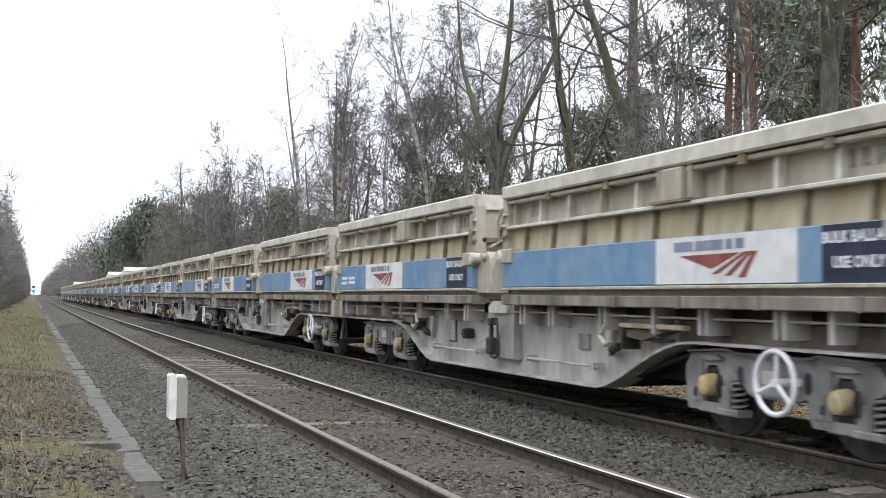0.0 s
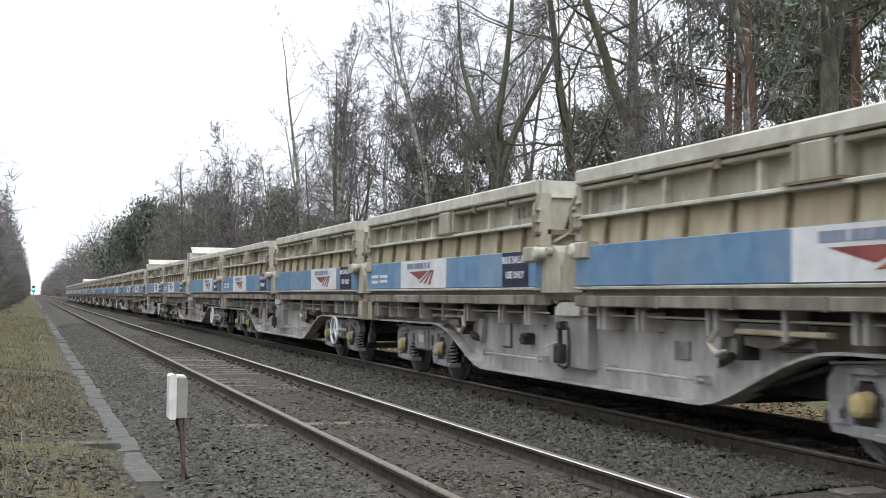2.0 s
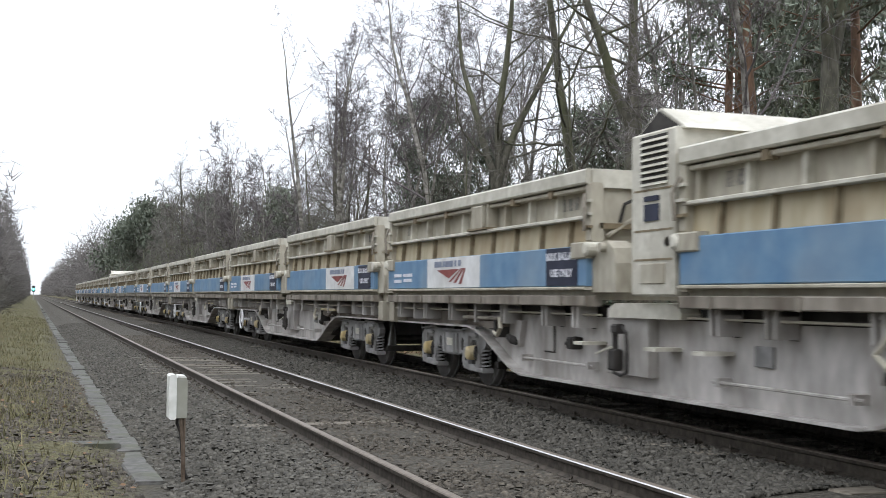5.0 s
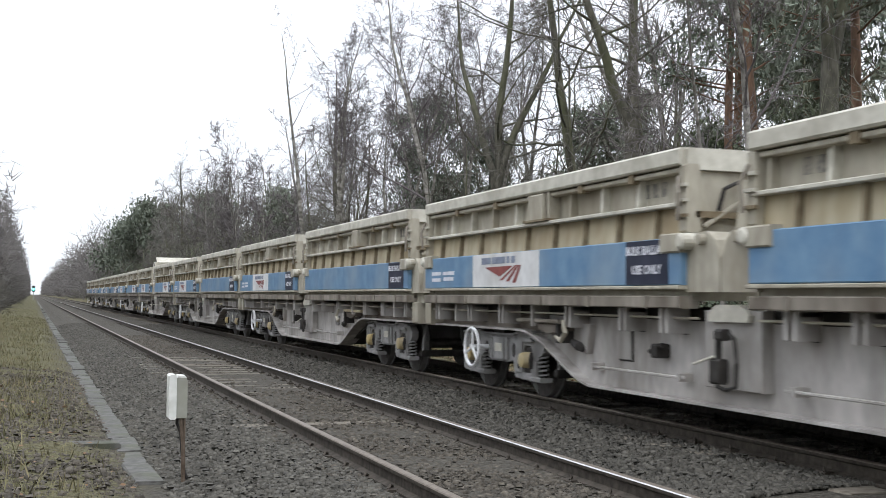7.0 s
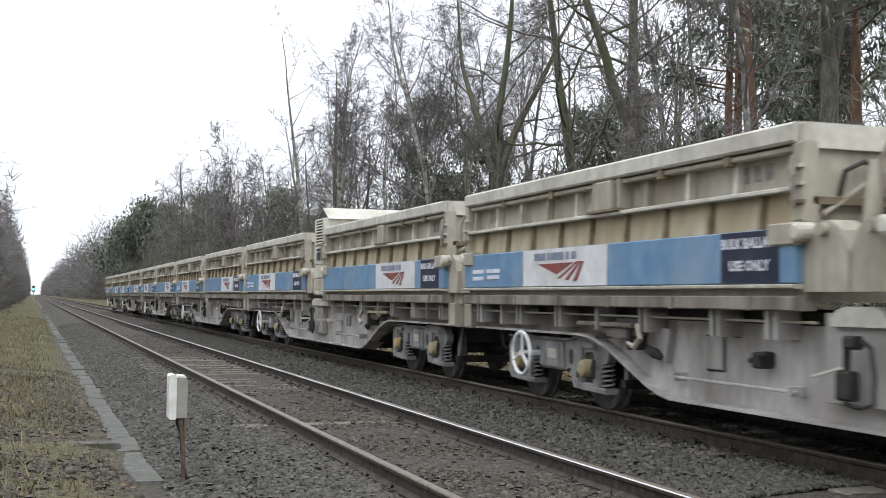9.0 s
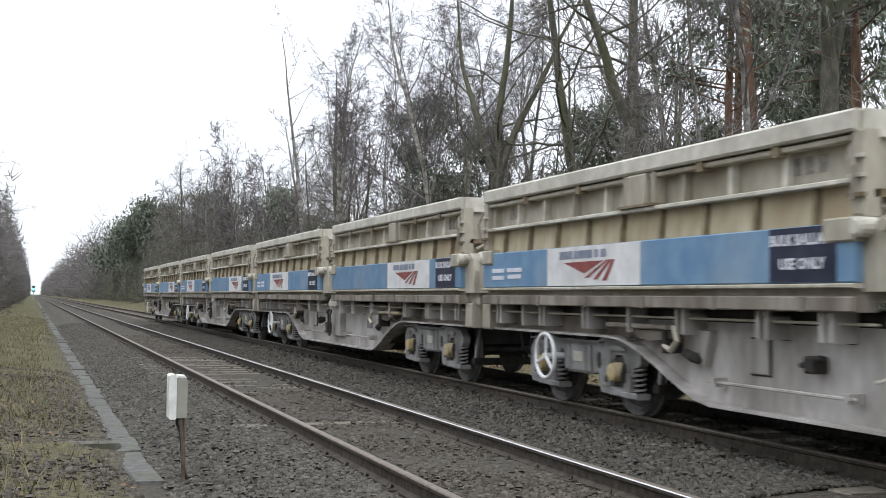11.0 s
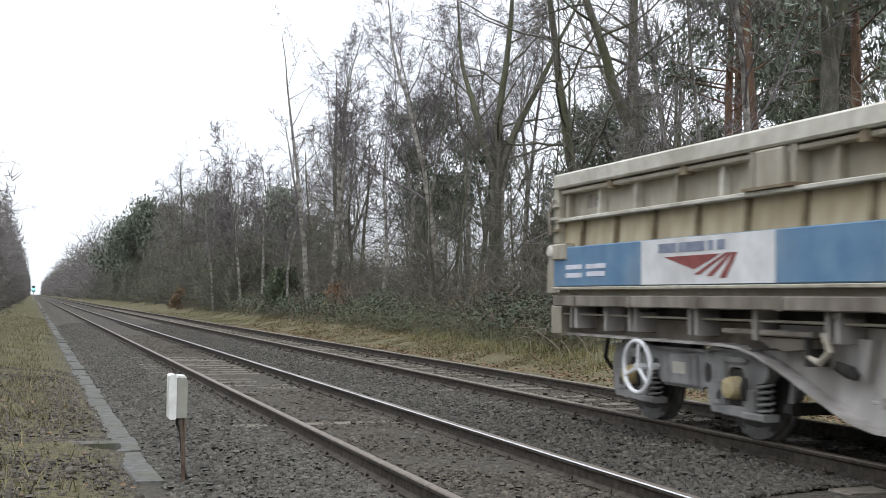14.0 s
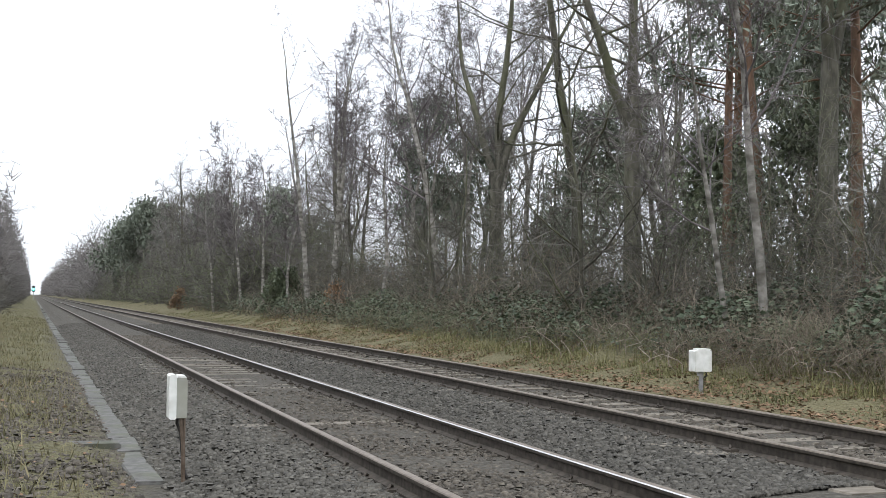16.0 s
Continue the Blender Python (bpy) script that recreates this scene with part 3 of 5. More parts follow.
def build_wagon(front_logo, handwheel_end, pack):
    wagon = tagged(new("side_tipping_wagon"), "cream and blue side-tipping ballast wagon, dusty, on grey bogies", "railway wagon", "wagons of the ballast train")
    half = L / 2 - 0.32
    long = EXTRA if pack else 0.0

    def at(sg, v):
        return sg * v - (long if sg < 0 else 0.0)

    def edge(y):
        return belly(y + long if y < -long else max(y, 0.0))
    ys = [-half - long + i * (2 * half + long) / 64 for i in range(65)]
    for sg in (-1, 1):
        s = Shape()
        b = 0
        xo, xi = sg * 1.0, sg * 0.97
        for y in ys:
            s.v += [(xo, y, edge(y)), (xo, y, 1.03), (xi, y, 1.03), (xi, y, edge(y))]
        for i in range(64):
            for k in range(4):
                q = (i * 4 + k, i * 4 + (k + 1) % 4, i * 4 + 4 + (k + 1) % 4, i * 4 + 4 + k)
                s.f.append(q if sg > 0 else q[::-1])
        s.f += [(0, 1, 2, 3), (259, 258, 257, 256)]
        me = s.mesh("sole_plate", FRAME_G)
        me.materials.append(RUST_SHADE)
        for p in me.polygons:
            y = p.center.y + (long if p.center.y < -long else 0)
            # over the bogies the darker colour holds both rust and the shade there
            p.material_index = 1 if abs(y) > 4.1 else 0
        part("sole_plate", me, None, wagon, "dusty grey fish-bellied sole plate, rusty and painted in shade over the bogies")
        s = Shape()
        for y in ys:
            z = edge(y)
            s.v += [(sg * 0.84, y, z - 0.026), (sg * 1.15, y, z - 0.026), (sg * 1.15, y, z), (sg * 0.84, y, z)]
        for i in range(64):
            for k in range(4):
                s.f.append((i * 4 + k, i * 4 + (k + 1) % 4, i * 4 + 4 + (k + 1) % 4, i * 4 + 4 + k))
        s.f += [(3, 2, 1, 0), (256, 257, 258, 259)]
        part("bottom_flange", s, FRAME_G, wagon, "dusty lower flange")
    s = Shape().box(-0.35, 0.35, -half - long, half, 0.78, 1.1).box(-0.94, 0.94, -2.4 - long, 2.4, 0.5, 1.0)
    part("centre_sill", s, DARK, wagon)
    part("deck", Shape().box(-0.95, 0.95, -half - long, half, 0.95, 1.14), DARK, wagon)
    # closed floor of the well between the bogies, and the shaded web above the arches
    # this floor and its end slopes are added to keep light from under the wagon
    part("well_light_block", Shape().box(-0.96, 0.96, -2.7 - long, 2.7, 0.285, 0.32), DARK, wagon)
    for sg in (-1, 1):
        part("slope_light_block", Shape().prism_x([(at(sg, 2.7), 0.285), (at(sg, 4.5), 0.76), (at(sg, 4.5), 0.8), (at(sg, 2.7), 0.32)][::sg], -0.96, 0.96), DARK, wagon)
        part("well_bracket", Shape().prism_x([(at(sg, 4.15), 0.93), (at(sg, 3.3), 0.93), (at(sg, 3.3), 0.86), (at(sg, 3.7), 0.82)][::sg], -1.16, -1.0), RUST_SHADE, wagon, "grimy bracket over the arch")
        for k in range(3):
            y = at(sg, 3.45 + 0.28 * k)
            part("lever_rod", Shape().tube([(-1.1, y - 0.18, 0.9 - 0.03 * k), (-1.12, y + 0.18, 0.88 - 0.03 * k)], 0.016, 6), PALE if k == 1 else DARK, wagon)
        part("lever_bracket", Shape().box(-1.2, -1.0, at(sg, 3.35) - 0.03, at(sg, 3.35) + 0.03, 0.72, 0.95, 0.01), DARK, wagon)
        part("slack_adjuster", Shape().tube([(-1.07, at(sg, 2.92), 0.66), (-1.1, at(sg, 2.98), 0.7), (-1.1, at(sg, 3.12), 0.74)], [0.03, 0.055, 0.04], 8), DARK, wagon)
    # side lugs under the sill
    for y in (-7.3, -6.0, -4.9, -3.0, -1.75, -0.95, 0.95, 1.75, 3.0, 4.9, 6.0, 7.3):
        y = at(math.copysign(1, y), abs(y))
        s = Shape()
        for k in (-0.075, 0.075):
            s.box(-1.24, -1.0, y + k * 0.8 - 0.02, y + k * 0.8 + 0.02, 0.91, 1.15, 0.008)
        s.box(-1.2, -1.0, y - 0.08, y + 0.08, 1.1, 1.14, 0.01)
        part("tie_lug", s, FRAME_G, wagon)
        # flat dark plate paints in the shade between the two prongs
        part("lug_shade", Shape().box(-1.006, -0.9995, y - 0.05, y + 0.05, 0.9, 1.028), DARK, wagon)
    for y in (-6.6, -4.0, 4.0, 6.6):
        y = at(math.copysign(1, y), abs(y))
        part("gusset", Shape().prism_x([(y - 0.03, 1.15), (y + 0.03, 1.15), (y + 0.025, 0.9), (y - 0.025, 0.9)], -1.22, -1.0), FRAME_G, wagon)
    for y0, y1 in ((-half - long, -0.45 - long), (0.45, half)):
        part("cable_conduit", Shape().tube([(-1.18, y0, 1.06), (-1.18, y1, 1.06)], 0.012, 6), CREAM, wagon)
    for y0, y1 in ((-2.7 - long, -0.75 - long), (0.75, 2.7)):
        part("brake_pipe", Shape().tube([(-1.12, y0, 0.50), (-1.12, y1, 0.50)], 0.015, 6), FRAME_G, wagon)
        for y in (y0 + 0.1, y1 - 0.1):
            part("pipe_clip", Shape().box(-1.15, -1.0, y - 0.03, y + 0.03, 0.46, 0.54), FRAME_G, wagon)
    # middle stand and valve gear between the boxes
    part("centre_stand", Shape().prism_x([(-0.3 - long, 1.04), (0.3, 1.04), (0.31, 1.1), (0.24, 1.16), (0.15, 1.19), (-0.15 - long, 1.19), (-0.24 - long, 1.16), (-0.31 - long, 1.1)], -1.17, 1.17), PALE, wagon, "pale domed stand between the boxes")
    part("stand_plate", Shape().box(-1.12, -1.001, -0.42, 0.42, 0.45, 1.14, 0.008), FRAME_G, wagon)
    part("valve_hose", Shape().tube([(-1.24, -0.12, 0.95), (-1.28, -0.26, 0.9), (-1.29, -0.31, 0.7), (-1.28, -0.28, 0.5), (-1.25, -0.1, 0.46), (-1.23, 0.08, 0.48)], 0.018, 8), DARK, wagon)
    part("valve", Shape().box(-1.28, -1.18, -0.02, 0.12, 0.5, 0.72, 0.02).tube([(-1.23, 0.05, 0.72), (-1.23, 0.05, 0.92)], 0.03, 8).box(-1.3, -1.2, -0.1, 0.02, 0.88, 0.98, 0.02), DARK, wagon, "black brake valve")
    part("valve_handle", Shape().tube([(-1.27, 0.06, 0.74), (-1.30, 0.34, 0.66)], 0.012, 6), PALE, wagon)
    part("grease_box", Shape().box(-1.025, -1.0, 1.95, 2.2, 0.6, 0.9, 0.008), FRAME_G, wagon)
    part("plate_edge", Shape().box(-1.012, -0.9995, 1.93, 2.22, 0.585, 0.915, 0.004), DARK, wagon)
    part("valve_block", Shape().box(-1.16, -1.0, 1.22, 1.32, 0.66, 0.8, 0.02).tube([(-1.12, 1.16, 0.79), (-1.12, 1.4, 0.72)], 0.025, 8), DARK, wagon)
    part("vent_louvre", Shape().box(-1.03, -1.0, -2.3, -2.05, 0.66, 0.84, 0.008), BOGIE_G, wagon)
    for sg in (-1, 1):
        # tie bar with a hook end, yellow-washed, beside each bogie
        y = at(sg, 3.9)
        part("tie_bar", Shape().box(-1.2, -1.12, y - 0.6, y + 0.6, 0.94, 0.99, 0.012), OCHRE if sg < 0 else SILL, wagon, "dusty tie bar")
        part("hook", Shape().tube([(-1.24, at(sg, 3.1), 0.98), (-1.26, at(sg, 3.0), 0.85), (-1.26, at(sg, 3.12), 0.76), (-1.26, at(sg, 3.25), 0.8)], [0.022, 0.03, 0.03, 0.016], 8), CREAM, wagon)
        part("bracket", Shape().prism_x([(at(sg, 2.75), 0.95), (at(sg, 2.95), 0.95), (at(sg, 2.85), 0.62)][::sg], -1.08, -1.0), FRAME_G, wagon)
        part("headstock", Shape().box(-1.22, 1.22, at(sg, half) - 0.1, at(sg, half) + 0.16, 0.82, 1.16, 0.02), CREAM, wagon)
        part("buffer_bar", Shape().box(-0.16, 0.16, min(at(sg, half), at(sg, L / 2)), max(at(sg, half), at(sg, L / 2)), 0.62, 0.9, 0.02), DARK, wagon)
        for x in (-0.5, 0.5):
            part("air_hose", Shape().tube([(x, at(sg, half + 0.1), 0.85), (x, at(sg, half + 0.2), 0.55), (x * 0.7, at(sg, L / 2), 0.42)], 0.025, 6), DARK, wagon)
        part("end_stand", Shape().prism_x([(at(sg, half - 0.28), 1.14), (at(sg, half + 0.2), 1.14), (at(sg, half + 0.2), 1.34), (at(sg, half - 0.28), 1.30)][::sg], -1.15, 1.15), CREAM, wagon)
        # curved quadrant plates that carry the pivots
        for yy in (at(sg, 0.27), at(sg, half - 0.02)):
            q = [(yy - 0.26, 1.3), (yy + 0.26, 1.3), (yy + 0.25, 1.6), (yy + 0.18, 1.76), (yy + 0.06, 1.84), (yy - 0.06, 1.84), (yy - 0.18, 1.76), (yy - 0.25, 1.6)]
            part("pivot_stand", Shape().prism_x(q, -1.24, -1.0), CREAM, wagon, "cream upright that carries a box pivot")
            part("pivot_pin", Shape().tube([(-1.30, yy, 1.77), (1.25, yy, 1.77)], 0.05, 10), CREAM, wagon)

        part("tipping_ram", Shape().tube([(-0.95, at(sg, 0.2), 1.3), (-0.8, at(sg, 0.2), 2.3)], 0.07, 10), CREAM, wagon)
    part("brake_rigging", Shape().box(-0.7, 0.7, -3.9 - long, 3.9, 0.42, 0.6).box(-0.25, 0.25, -4.6 - long, -3.9 - long, 0.5, 0.7).box(-0.25, 0.25, 3.9, 4.6, 0.5, 0.7), DARK, wagon)
    build_bogie(wagon, -BOGIE_Y - 0.1 - long, -0.35 if handwheel_end < 0 else None)
    build_bogie(wagon, BOGIE_Y - 0.04, 0.42 if handwheel_end > 0 else None)
    build_box(wagon, -(BOX_L / 2 + 0.525) - long, False, front_logo)
    build_box(wagon, BOX_L / 2 + 0.525, True, True)
    if pack:
        s = Shape().box(-1.3, 1.25, -0.40, 0.40, 1.26, 2.84, 0.02)
        house = part("power_pack", s, PALE, wagon, "pale louvred power pack under a gabled hood", pose(0, -0.82, 0))
        part("hood", Shape().prism_x([(-0.47, 2.82), (0.47, 2.82), (0.0, 3.07)], -1.22, 1.3), PALE, house, "white gabled hood")
        part("gable", Shape().prism_x([(-0.38, 2.842), (0.38, 2.842), (0.0, 3.04)], -1.235, -1.222), DARK, house)
        for k in range(8):
            z = 2.32 + k * 0.06
            part("louvre", Shape().prism_y([(-1.325, z), (-1.301, z), (-1.301, z + 0.03)], -0.27, 0.22), PALE, house)
            part("louvre_gap", Shape().box(-1.304, -1.3005, -0.27, 0.22, z + 0.03, z + 0.058), DARK, house)
        part("display", Shape().box(-1.315, -1.301, -0.12, 0.15, 1.98, 2.14), NAVY, house)
        part("display", Shape().box(-1.315, -1.301, -0.12, 0.15, 2.17, 2.22), NAVY, house)
        for z in (1.6, 1.88, 2.27):
            part("door_seam", Shape().box(-1.304, -1.3005, -0.35, 0.35, z, z + 0.02), BROWN, house)
        part("louvre_door", Shape().box(-1.312, -1.301, -0.22, 0.22, 1.38, 1.57, 0.004), CREAM, house)
        for y in (-1.6, -0.75, 0.75):
            part("step", Shape().box(-1.3, -1.0, y - 0.11, y + 0.11, 0.735, 0.77), PALE, wagon, "pale footstep")
    return wagon


def build_train():
    protos = {}
    wagons = []
    for j in range(16):
        key = (j not in (5, 6, 7), -1 if j >= 9 else 1, j in (4, 9, 10))
        if key not in protos:
            protos[key] = build_wagon(*key)
            wagons.append(protos[key])
        else:
            wagons.append(copy_thing(protos[key], Matrix.Identity(4)))
    return wagons


WAGONS = build_train()
OFFSETS = [L * j + EXTRA * sum(k < j for k in (4, 9, 10)) for j in range(16)]


# ---- lineside things ----
def build_cabinets():
    # small location cabinet on a rusty channel post beside the near track
    s = Shape()
    s.tube([(0.0, 0, -0.25), (-0.008, 0, 0.3), (-0.03, 0, 0.56)], [0.02, 0.02, 0.02], 6)
    s.box(-0.008, 0.006, -0.025, 0.025, -0.2, 0.56)
    post = tagged(new("trackside_cabinet"), "off-white cabinet on a leaning rusty post in ballast", "trackside cabinet")
    post.location = (1.23, 9.79, -0.1)
    part("post", s, POSTRUST, post, "rusty bent channel post")
    part("body", Shape().prism_y([(-0.075, 0.525), (0.01, 0.525), (0.018, 0.535), (0.018, 0.84), (0.006, 0.862), (-0.06, 0.868), (-0.075, 0.855)], -0.03, 0.14), CABGREY, post, "pale grey plastic cabinet body")
    part("door", Shape().box(-0.135, -0.074, -0.05, 0.15, 0.515, 0.892, 0.012), CABWHITE, post, "off-white cabinet door")
    part("lid", Shape().prism_y([(-0.07, 0.865), (0.012, 0.86), (0.0, 0.88), (-0.06, 0.885)], -0.028, 0.142), CABWHITE, post)
    part("cable", Shape().tube([(-0.05, 0.03, 0.56), (-0.06, 0.03, 0.48), (-0.03, 0.02, 0.4), (0.0, 0.03, 0.1), (0.05, 0.02, -0.05)], 0.014, 6), DARK, post)
    # white cabinet on a galvanised post beyond the far track
    box = tagged(new("lineside_cabinet"), "white lineside box on a grey steel post by leaf litter", "trackside cabinet")
    box.location = (10.45, 16.24, -0.1)
    part("post", Shape().box(-0.03, 0.03, -0.02, 0.02, -0.2, 0.52, 0.008), GALV, box, "galvanised steel post")
    part("bracket", Shape().prism_y([(-0.09, 0.30), (0.02, 0.26), (0.05, 0.5), (-0.1, 0.5)], -0.035, -0.02), GALV, box)
    part("body", Shape().box(-0.17, 0.15, -0.08, 0.1, 0.36, 0.72, 0.02), CABWHITE, box, "white cabinet body")
    part("door", Shape().box(-0.165, 0.145, -0.10, -0.081, 0.37, 0.715, 0.01), CABWHITE, box)
    part("cap", Shape().box(-0.10, 0.13, -0.09, 0.09, 0.718, 0.745, 0.012), CABWHITE, box)
    part("cable", Shape().tube([(0.1, 0.0, 0.36), (0.11, 0.0, 0.3), (0.03, 0, 0.24), (0.035, 0, 0.0)], 0.014, 6), DARK, box)


build_cabinets()


def build_trough():
    """Concrete cable trough with separate lids along the near cess."""
    tr = tagged(new("cable_trough"), "grey concrete cable trough with uneven lids in grass", "cable trough", kind="structure")
    part("channel", Shape().prism_y([(0.80, -0.25), (1.05, -0.25), (1.05, -0.118), (0.80, -0.118)], 9.8, 260.0), CONCRETE, tr)
    me = Shape().box(-0.125, 0.125, -0.49, 0.49, -0.03, 0.02, 0.014).mesh("lid", CONCRETE)
    rnd = random.Random(5)
    y = 10.3
    k = 0
    while y < 130:
        if rnd.random() < 0.15:
            y += 1.0
            continue
        part("lid", me, None, tr, "", pose(0.925 + rnd.uniform(-0.03, 0.03), y, -0.116 + rnd.uniform(-0.014, 0.01), rnd.uniform(-1, 1), rnd.uniform(-3, 3), rnd.uniform(-3, 3)))
        y += 1.0
        k += 1
    # a worn slab path that meets the trough
    slab = tagged(new("crossing_slab"), "worn concrete slab sunk in grass beside the trough", "slab")
    part("top", Shape().box(-0.75, 0.75, -0.13, 0.13, -0.05, 0.03, 0.012), CONCRETE, slab)
    slab.matrix_basis = pose(0.12, 12.1, -0.06, 0, 1.5, 2)


build_trough()


def build_sleepers():
    rnd = random.Random(8)
    me = Shape().box(-1.28, 1.28, -0.125, 0.125, -0.14, 0.0, 0.015).mesh("sleeper", SLEEPER)
    clip = Shape()
    for sx in (-0.7525, 0.7525):
        for k in (-1, 1):
            clip.box(sx + k * 0.10 - 0.045, sx + k * 0.10 + 0.045, -0.07, 0.07, -0.005, 0.03, 0.01)
            clip.tube([(sx + k * 0.13, -0.04, 0.03), (sx + k * 0.10, 0.0, 0.055), (sx + k * 0.07, 0.04, 0.035)], 0.012, 5)
    cm = clip.mesh("rail_fastening", RAILSIDE)
    for holder, z0, sink in ((track_near, 0.0, 0.010), (track_far, RAIL_F - 0.158, -0.004)):
        y = 3.0 - 0.645 * 28
        while y < 120:
            up = 0.019 if holder is track_near and (17 < y < 27 or 12.3 < y < 12.9) else 0.0
            s = part("sleeper", me, None, holder, "", pose(rnd.uniform(-0.02, 0.02), y + rnd.uniform(-0.02, 0.02), z0 - sink + up + rnd.uniform(-0.008, 0.008), 0, rnd.uniform(-0.3, 0.3), rnd.uniform(-0.6, 0.6)))
            if y < 60:
                part("rail_fastening", cm, None, s)
            y += 0.645


build_sleepers()


def build_signal():
    sg = tagged(new("railway_signal"), "distant colour-light signal showing green on a grey post", "railway signal")
    sg.location = (0.1, 300, -0.1)
    lens = bpy.data.materials.new("green_lens")
    lens.use_nodes = True
    b = lens.node_tree.nodes["Principled BSDF"]
    b.inputs["Base Color"].default_value = (0.02, 0.5, 0.35, 1)
    b.inputs["Emission Color"].default_value, b.inputs["Emission Strength"].default_value = (0.1, 1.0, 0.75, 1), 6.0
    part("post", Shape().tube([(0, 0, -0.3), (0, 0, 2.2)], 0.09, 8), GALV, sg)
    part("head", Shape().box(-0.4, 0.4, -0.15, 0.15, 2.1, 3.6, 0.05), DARK, sg)
    part("lens", Shape().tube([(0, -0.16, 2.75), (0, -0.2, 2.75)], 0.26, 12), lens, sg, "lit green lens")


build_signal()


# ---- loose stone, grass and leaves ----
def scatter_mesh(name, base_v, base_f, places, scales, rots, material):
    """Many small copies of a few base forms joined into one mesh."""
    nv = len(base_v)
    bv = np.array(base_v)
    ca, sa = np.cos(rots[:, 0]), np.sin(rots[:, 0])
    cb, sb = np.cos(rots[:, 1]), np.sin(rots[:, 1])
    n = len(places)
    v = np.repeat(bv[None], n, 0) * scales[:, None, :]
    y, z = v[..., 1] * cb[:, None] - v[..., 2] * sb[:, None], v[..., 1] * sb[:, None] + v[..., 2] * cb[:, None]
    x = v[..., 0]
    x2, y2 = x * ca[:, None] - y * sa[:, None], x * sa[:, None] + y * ca[:, None]
    v = np.stack([x2, y2, z], -1) + places[:, None, :]
    bf = np.array(base_f)
    f = (bf[None] + (np.arange(n) * nv)[:, None, None]).reshape(-1, bf.shape[1])
    me = bpy.data.meshes.new(name)
    me.vertices.add(n * nv)
    me.vertices.foreach_set("co", v.reshape(-1))
    k = bf.shape[1]
    me.loops.add(len(f) * k)
    me.loops.foreach_set("vertex_index", f.reshape(-1))
    me.polygons.add(len(f))
    me.polygons.foreach_set("loop_start", np.arange(len(f)) * k)
    me.polygons.foreach_set("loop_total", np.full(len(f), k))
    me.materials.append(material)
    me.update(calc_edges=True)
    me.validate()
    return me


GX = np.array([p[0] for p in PROFILE], float)
GZ = np.array([p[1] for p in PROFILE], float)


def gz(x):
    return np.interp(x, GX, GZ)


ROCK_V = [(-0.9, -0.5, -0.4), (0.8, -0.7, -0.5), (1.0, 0.6, -0.4), (-0.7, 0.8, -0.5), (-0.6, -0.7, 0.4), (0.5, -0.5, 0.7), (0.7, 0.4, 0.45), (-0.5, 0.5, 0.6)]
ROCK_F = [(4, 5, 6, 7), (0, 1, 5, 4), (1, 2, 6, 5), (2, 3, 7, 6), (3, 0, 4, 7)]


def build_ballast():
    rng = np.random.default_rng(3)

    def lay(name, label, n, xa, xb, ya, yb, size, material, lift=0.0, power=1.8):
        y = ya + (yb - ya) * rng.random(n) ** power
        x = xa + (xb - xa) * rng.random(n)
        keep = np.ones(n, bool)
        for c in (NEAR_C, FAR_C):
            for o in (-0.7525, 0.7525):
                keep &= np.abs(x - c - o) > 0.085
        keep &= ~((np.abs(x - NEAR_C) < 0.7) & (y > 17) & (y < 27) & (rng.random(n) < 0.8))
        keep &= ~((np.abs(x - FAR_C) < 1.25) & (rng.random(n) < 0.1))
        x, y = x[keep], y[keep]
        n = len(x)
        s = size * (0.4 + 1.05 * rng.random(n) ** 2.0)
        sc = np.stack([s, s * (0.5 + 0.6 * rng.random(n)), s * (0.4 + 0.5 * rng.random(n))], -1)
        z = gz(x) + s * (0.1 + 0.35 * rng.random(n)) + lift
        rot = np.stack([rng.random(n) * 6.28, rng.random(n) * 2.4 - 1.2], -1)
        tagged(new(name, scatter_mesh(name, ROCK_V, ROCK_F, np.stack([x, y, z], -1), sc, rot, material)), label, "ballast", kind="stuff")
    lay("ballast_shoulder", "loose grey crushed-stone ballast on the shoulder", 40000, 1.05, 2.6, 6.5, 60, 0.026, STONE, 0.0, 2.2)
    lay("ballast_four_foot", "dusty brown-grey ballast between the near rails", 26000, 2.3, 4.5, 6.5, 42, 0.024, STONE_B, -0.004)
    lay("ballast_six_foot", "loose grey crushed-stone ballast between the tracks", 44000, 4.2, 6.1, 7, 55, 0.026, STONE, 0.008)
    lay("verge_stones", "spilled mossy stones beside the trough", 7000, -0.7, 0.85, 7.5, 24, 0.028, STONE_B, 0.0, 1.3)
    lay("ballast_far", "grey ballast under the far track", 15000, 5.9, 9.3, 8, 50, 0.030, STONE_B, 0.0)


build_ballast()

BLADE_V = [(-0.5, 0, 0), (0.5, 0, 0), (0.35, 0.12, 0.55), (-0.35, 0.12, 0.55), (0.0, 0.45, 1.0)]


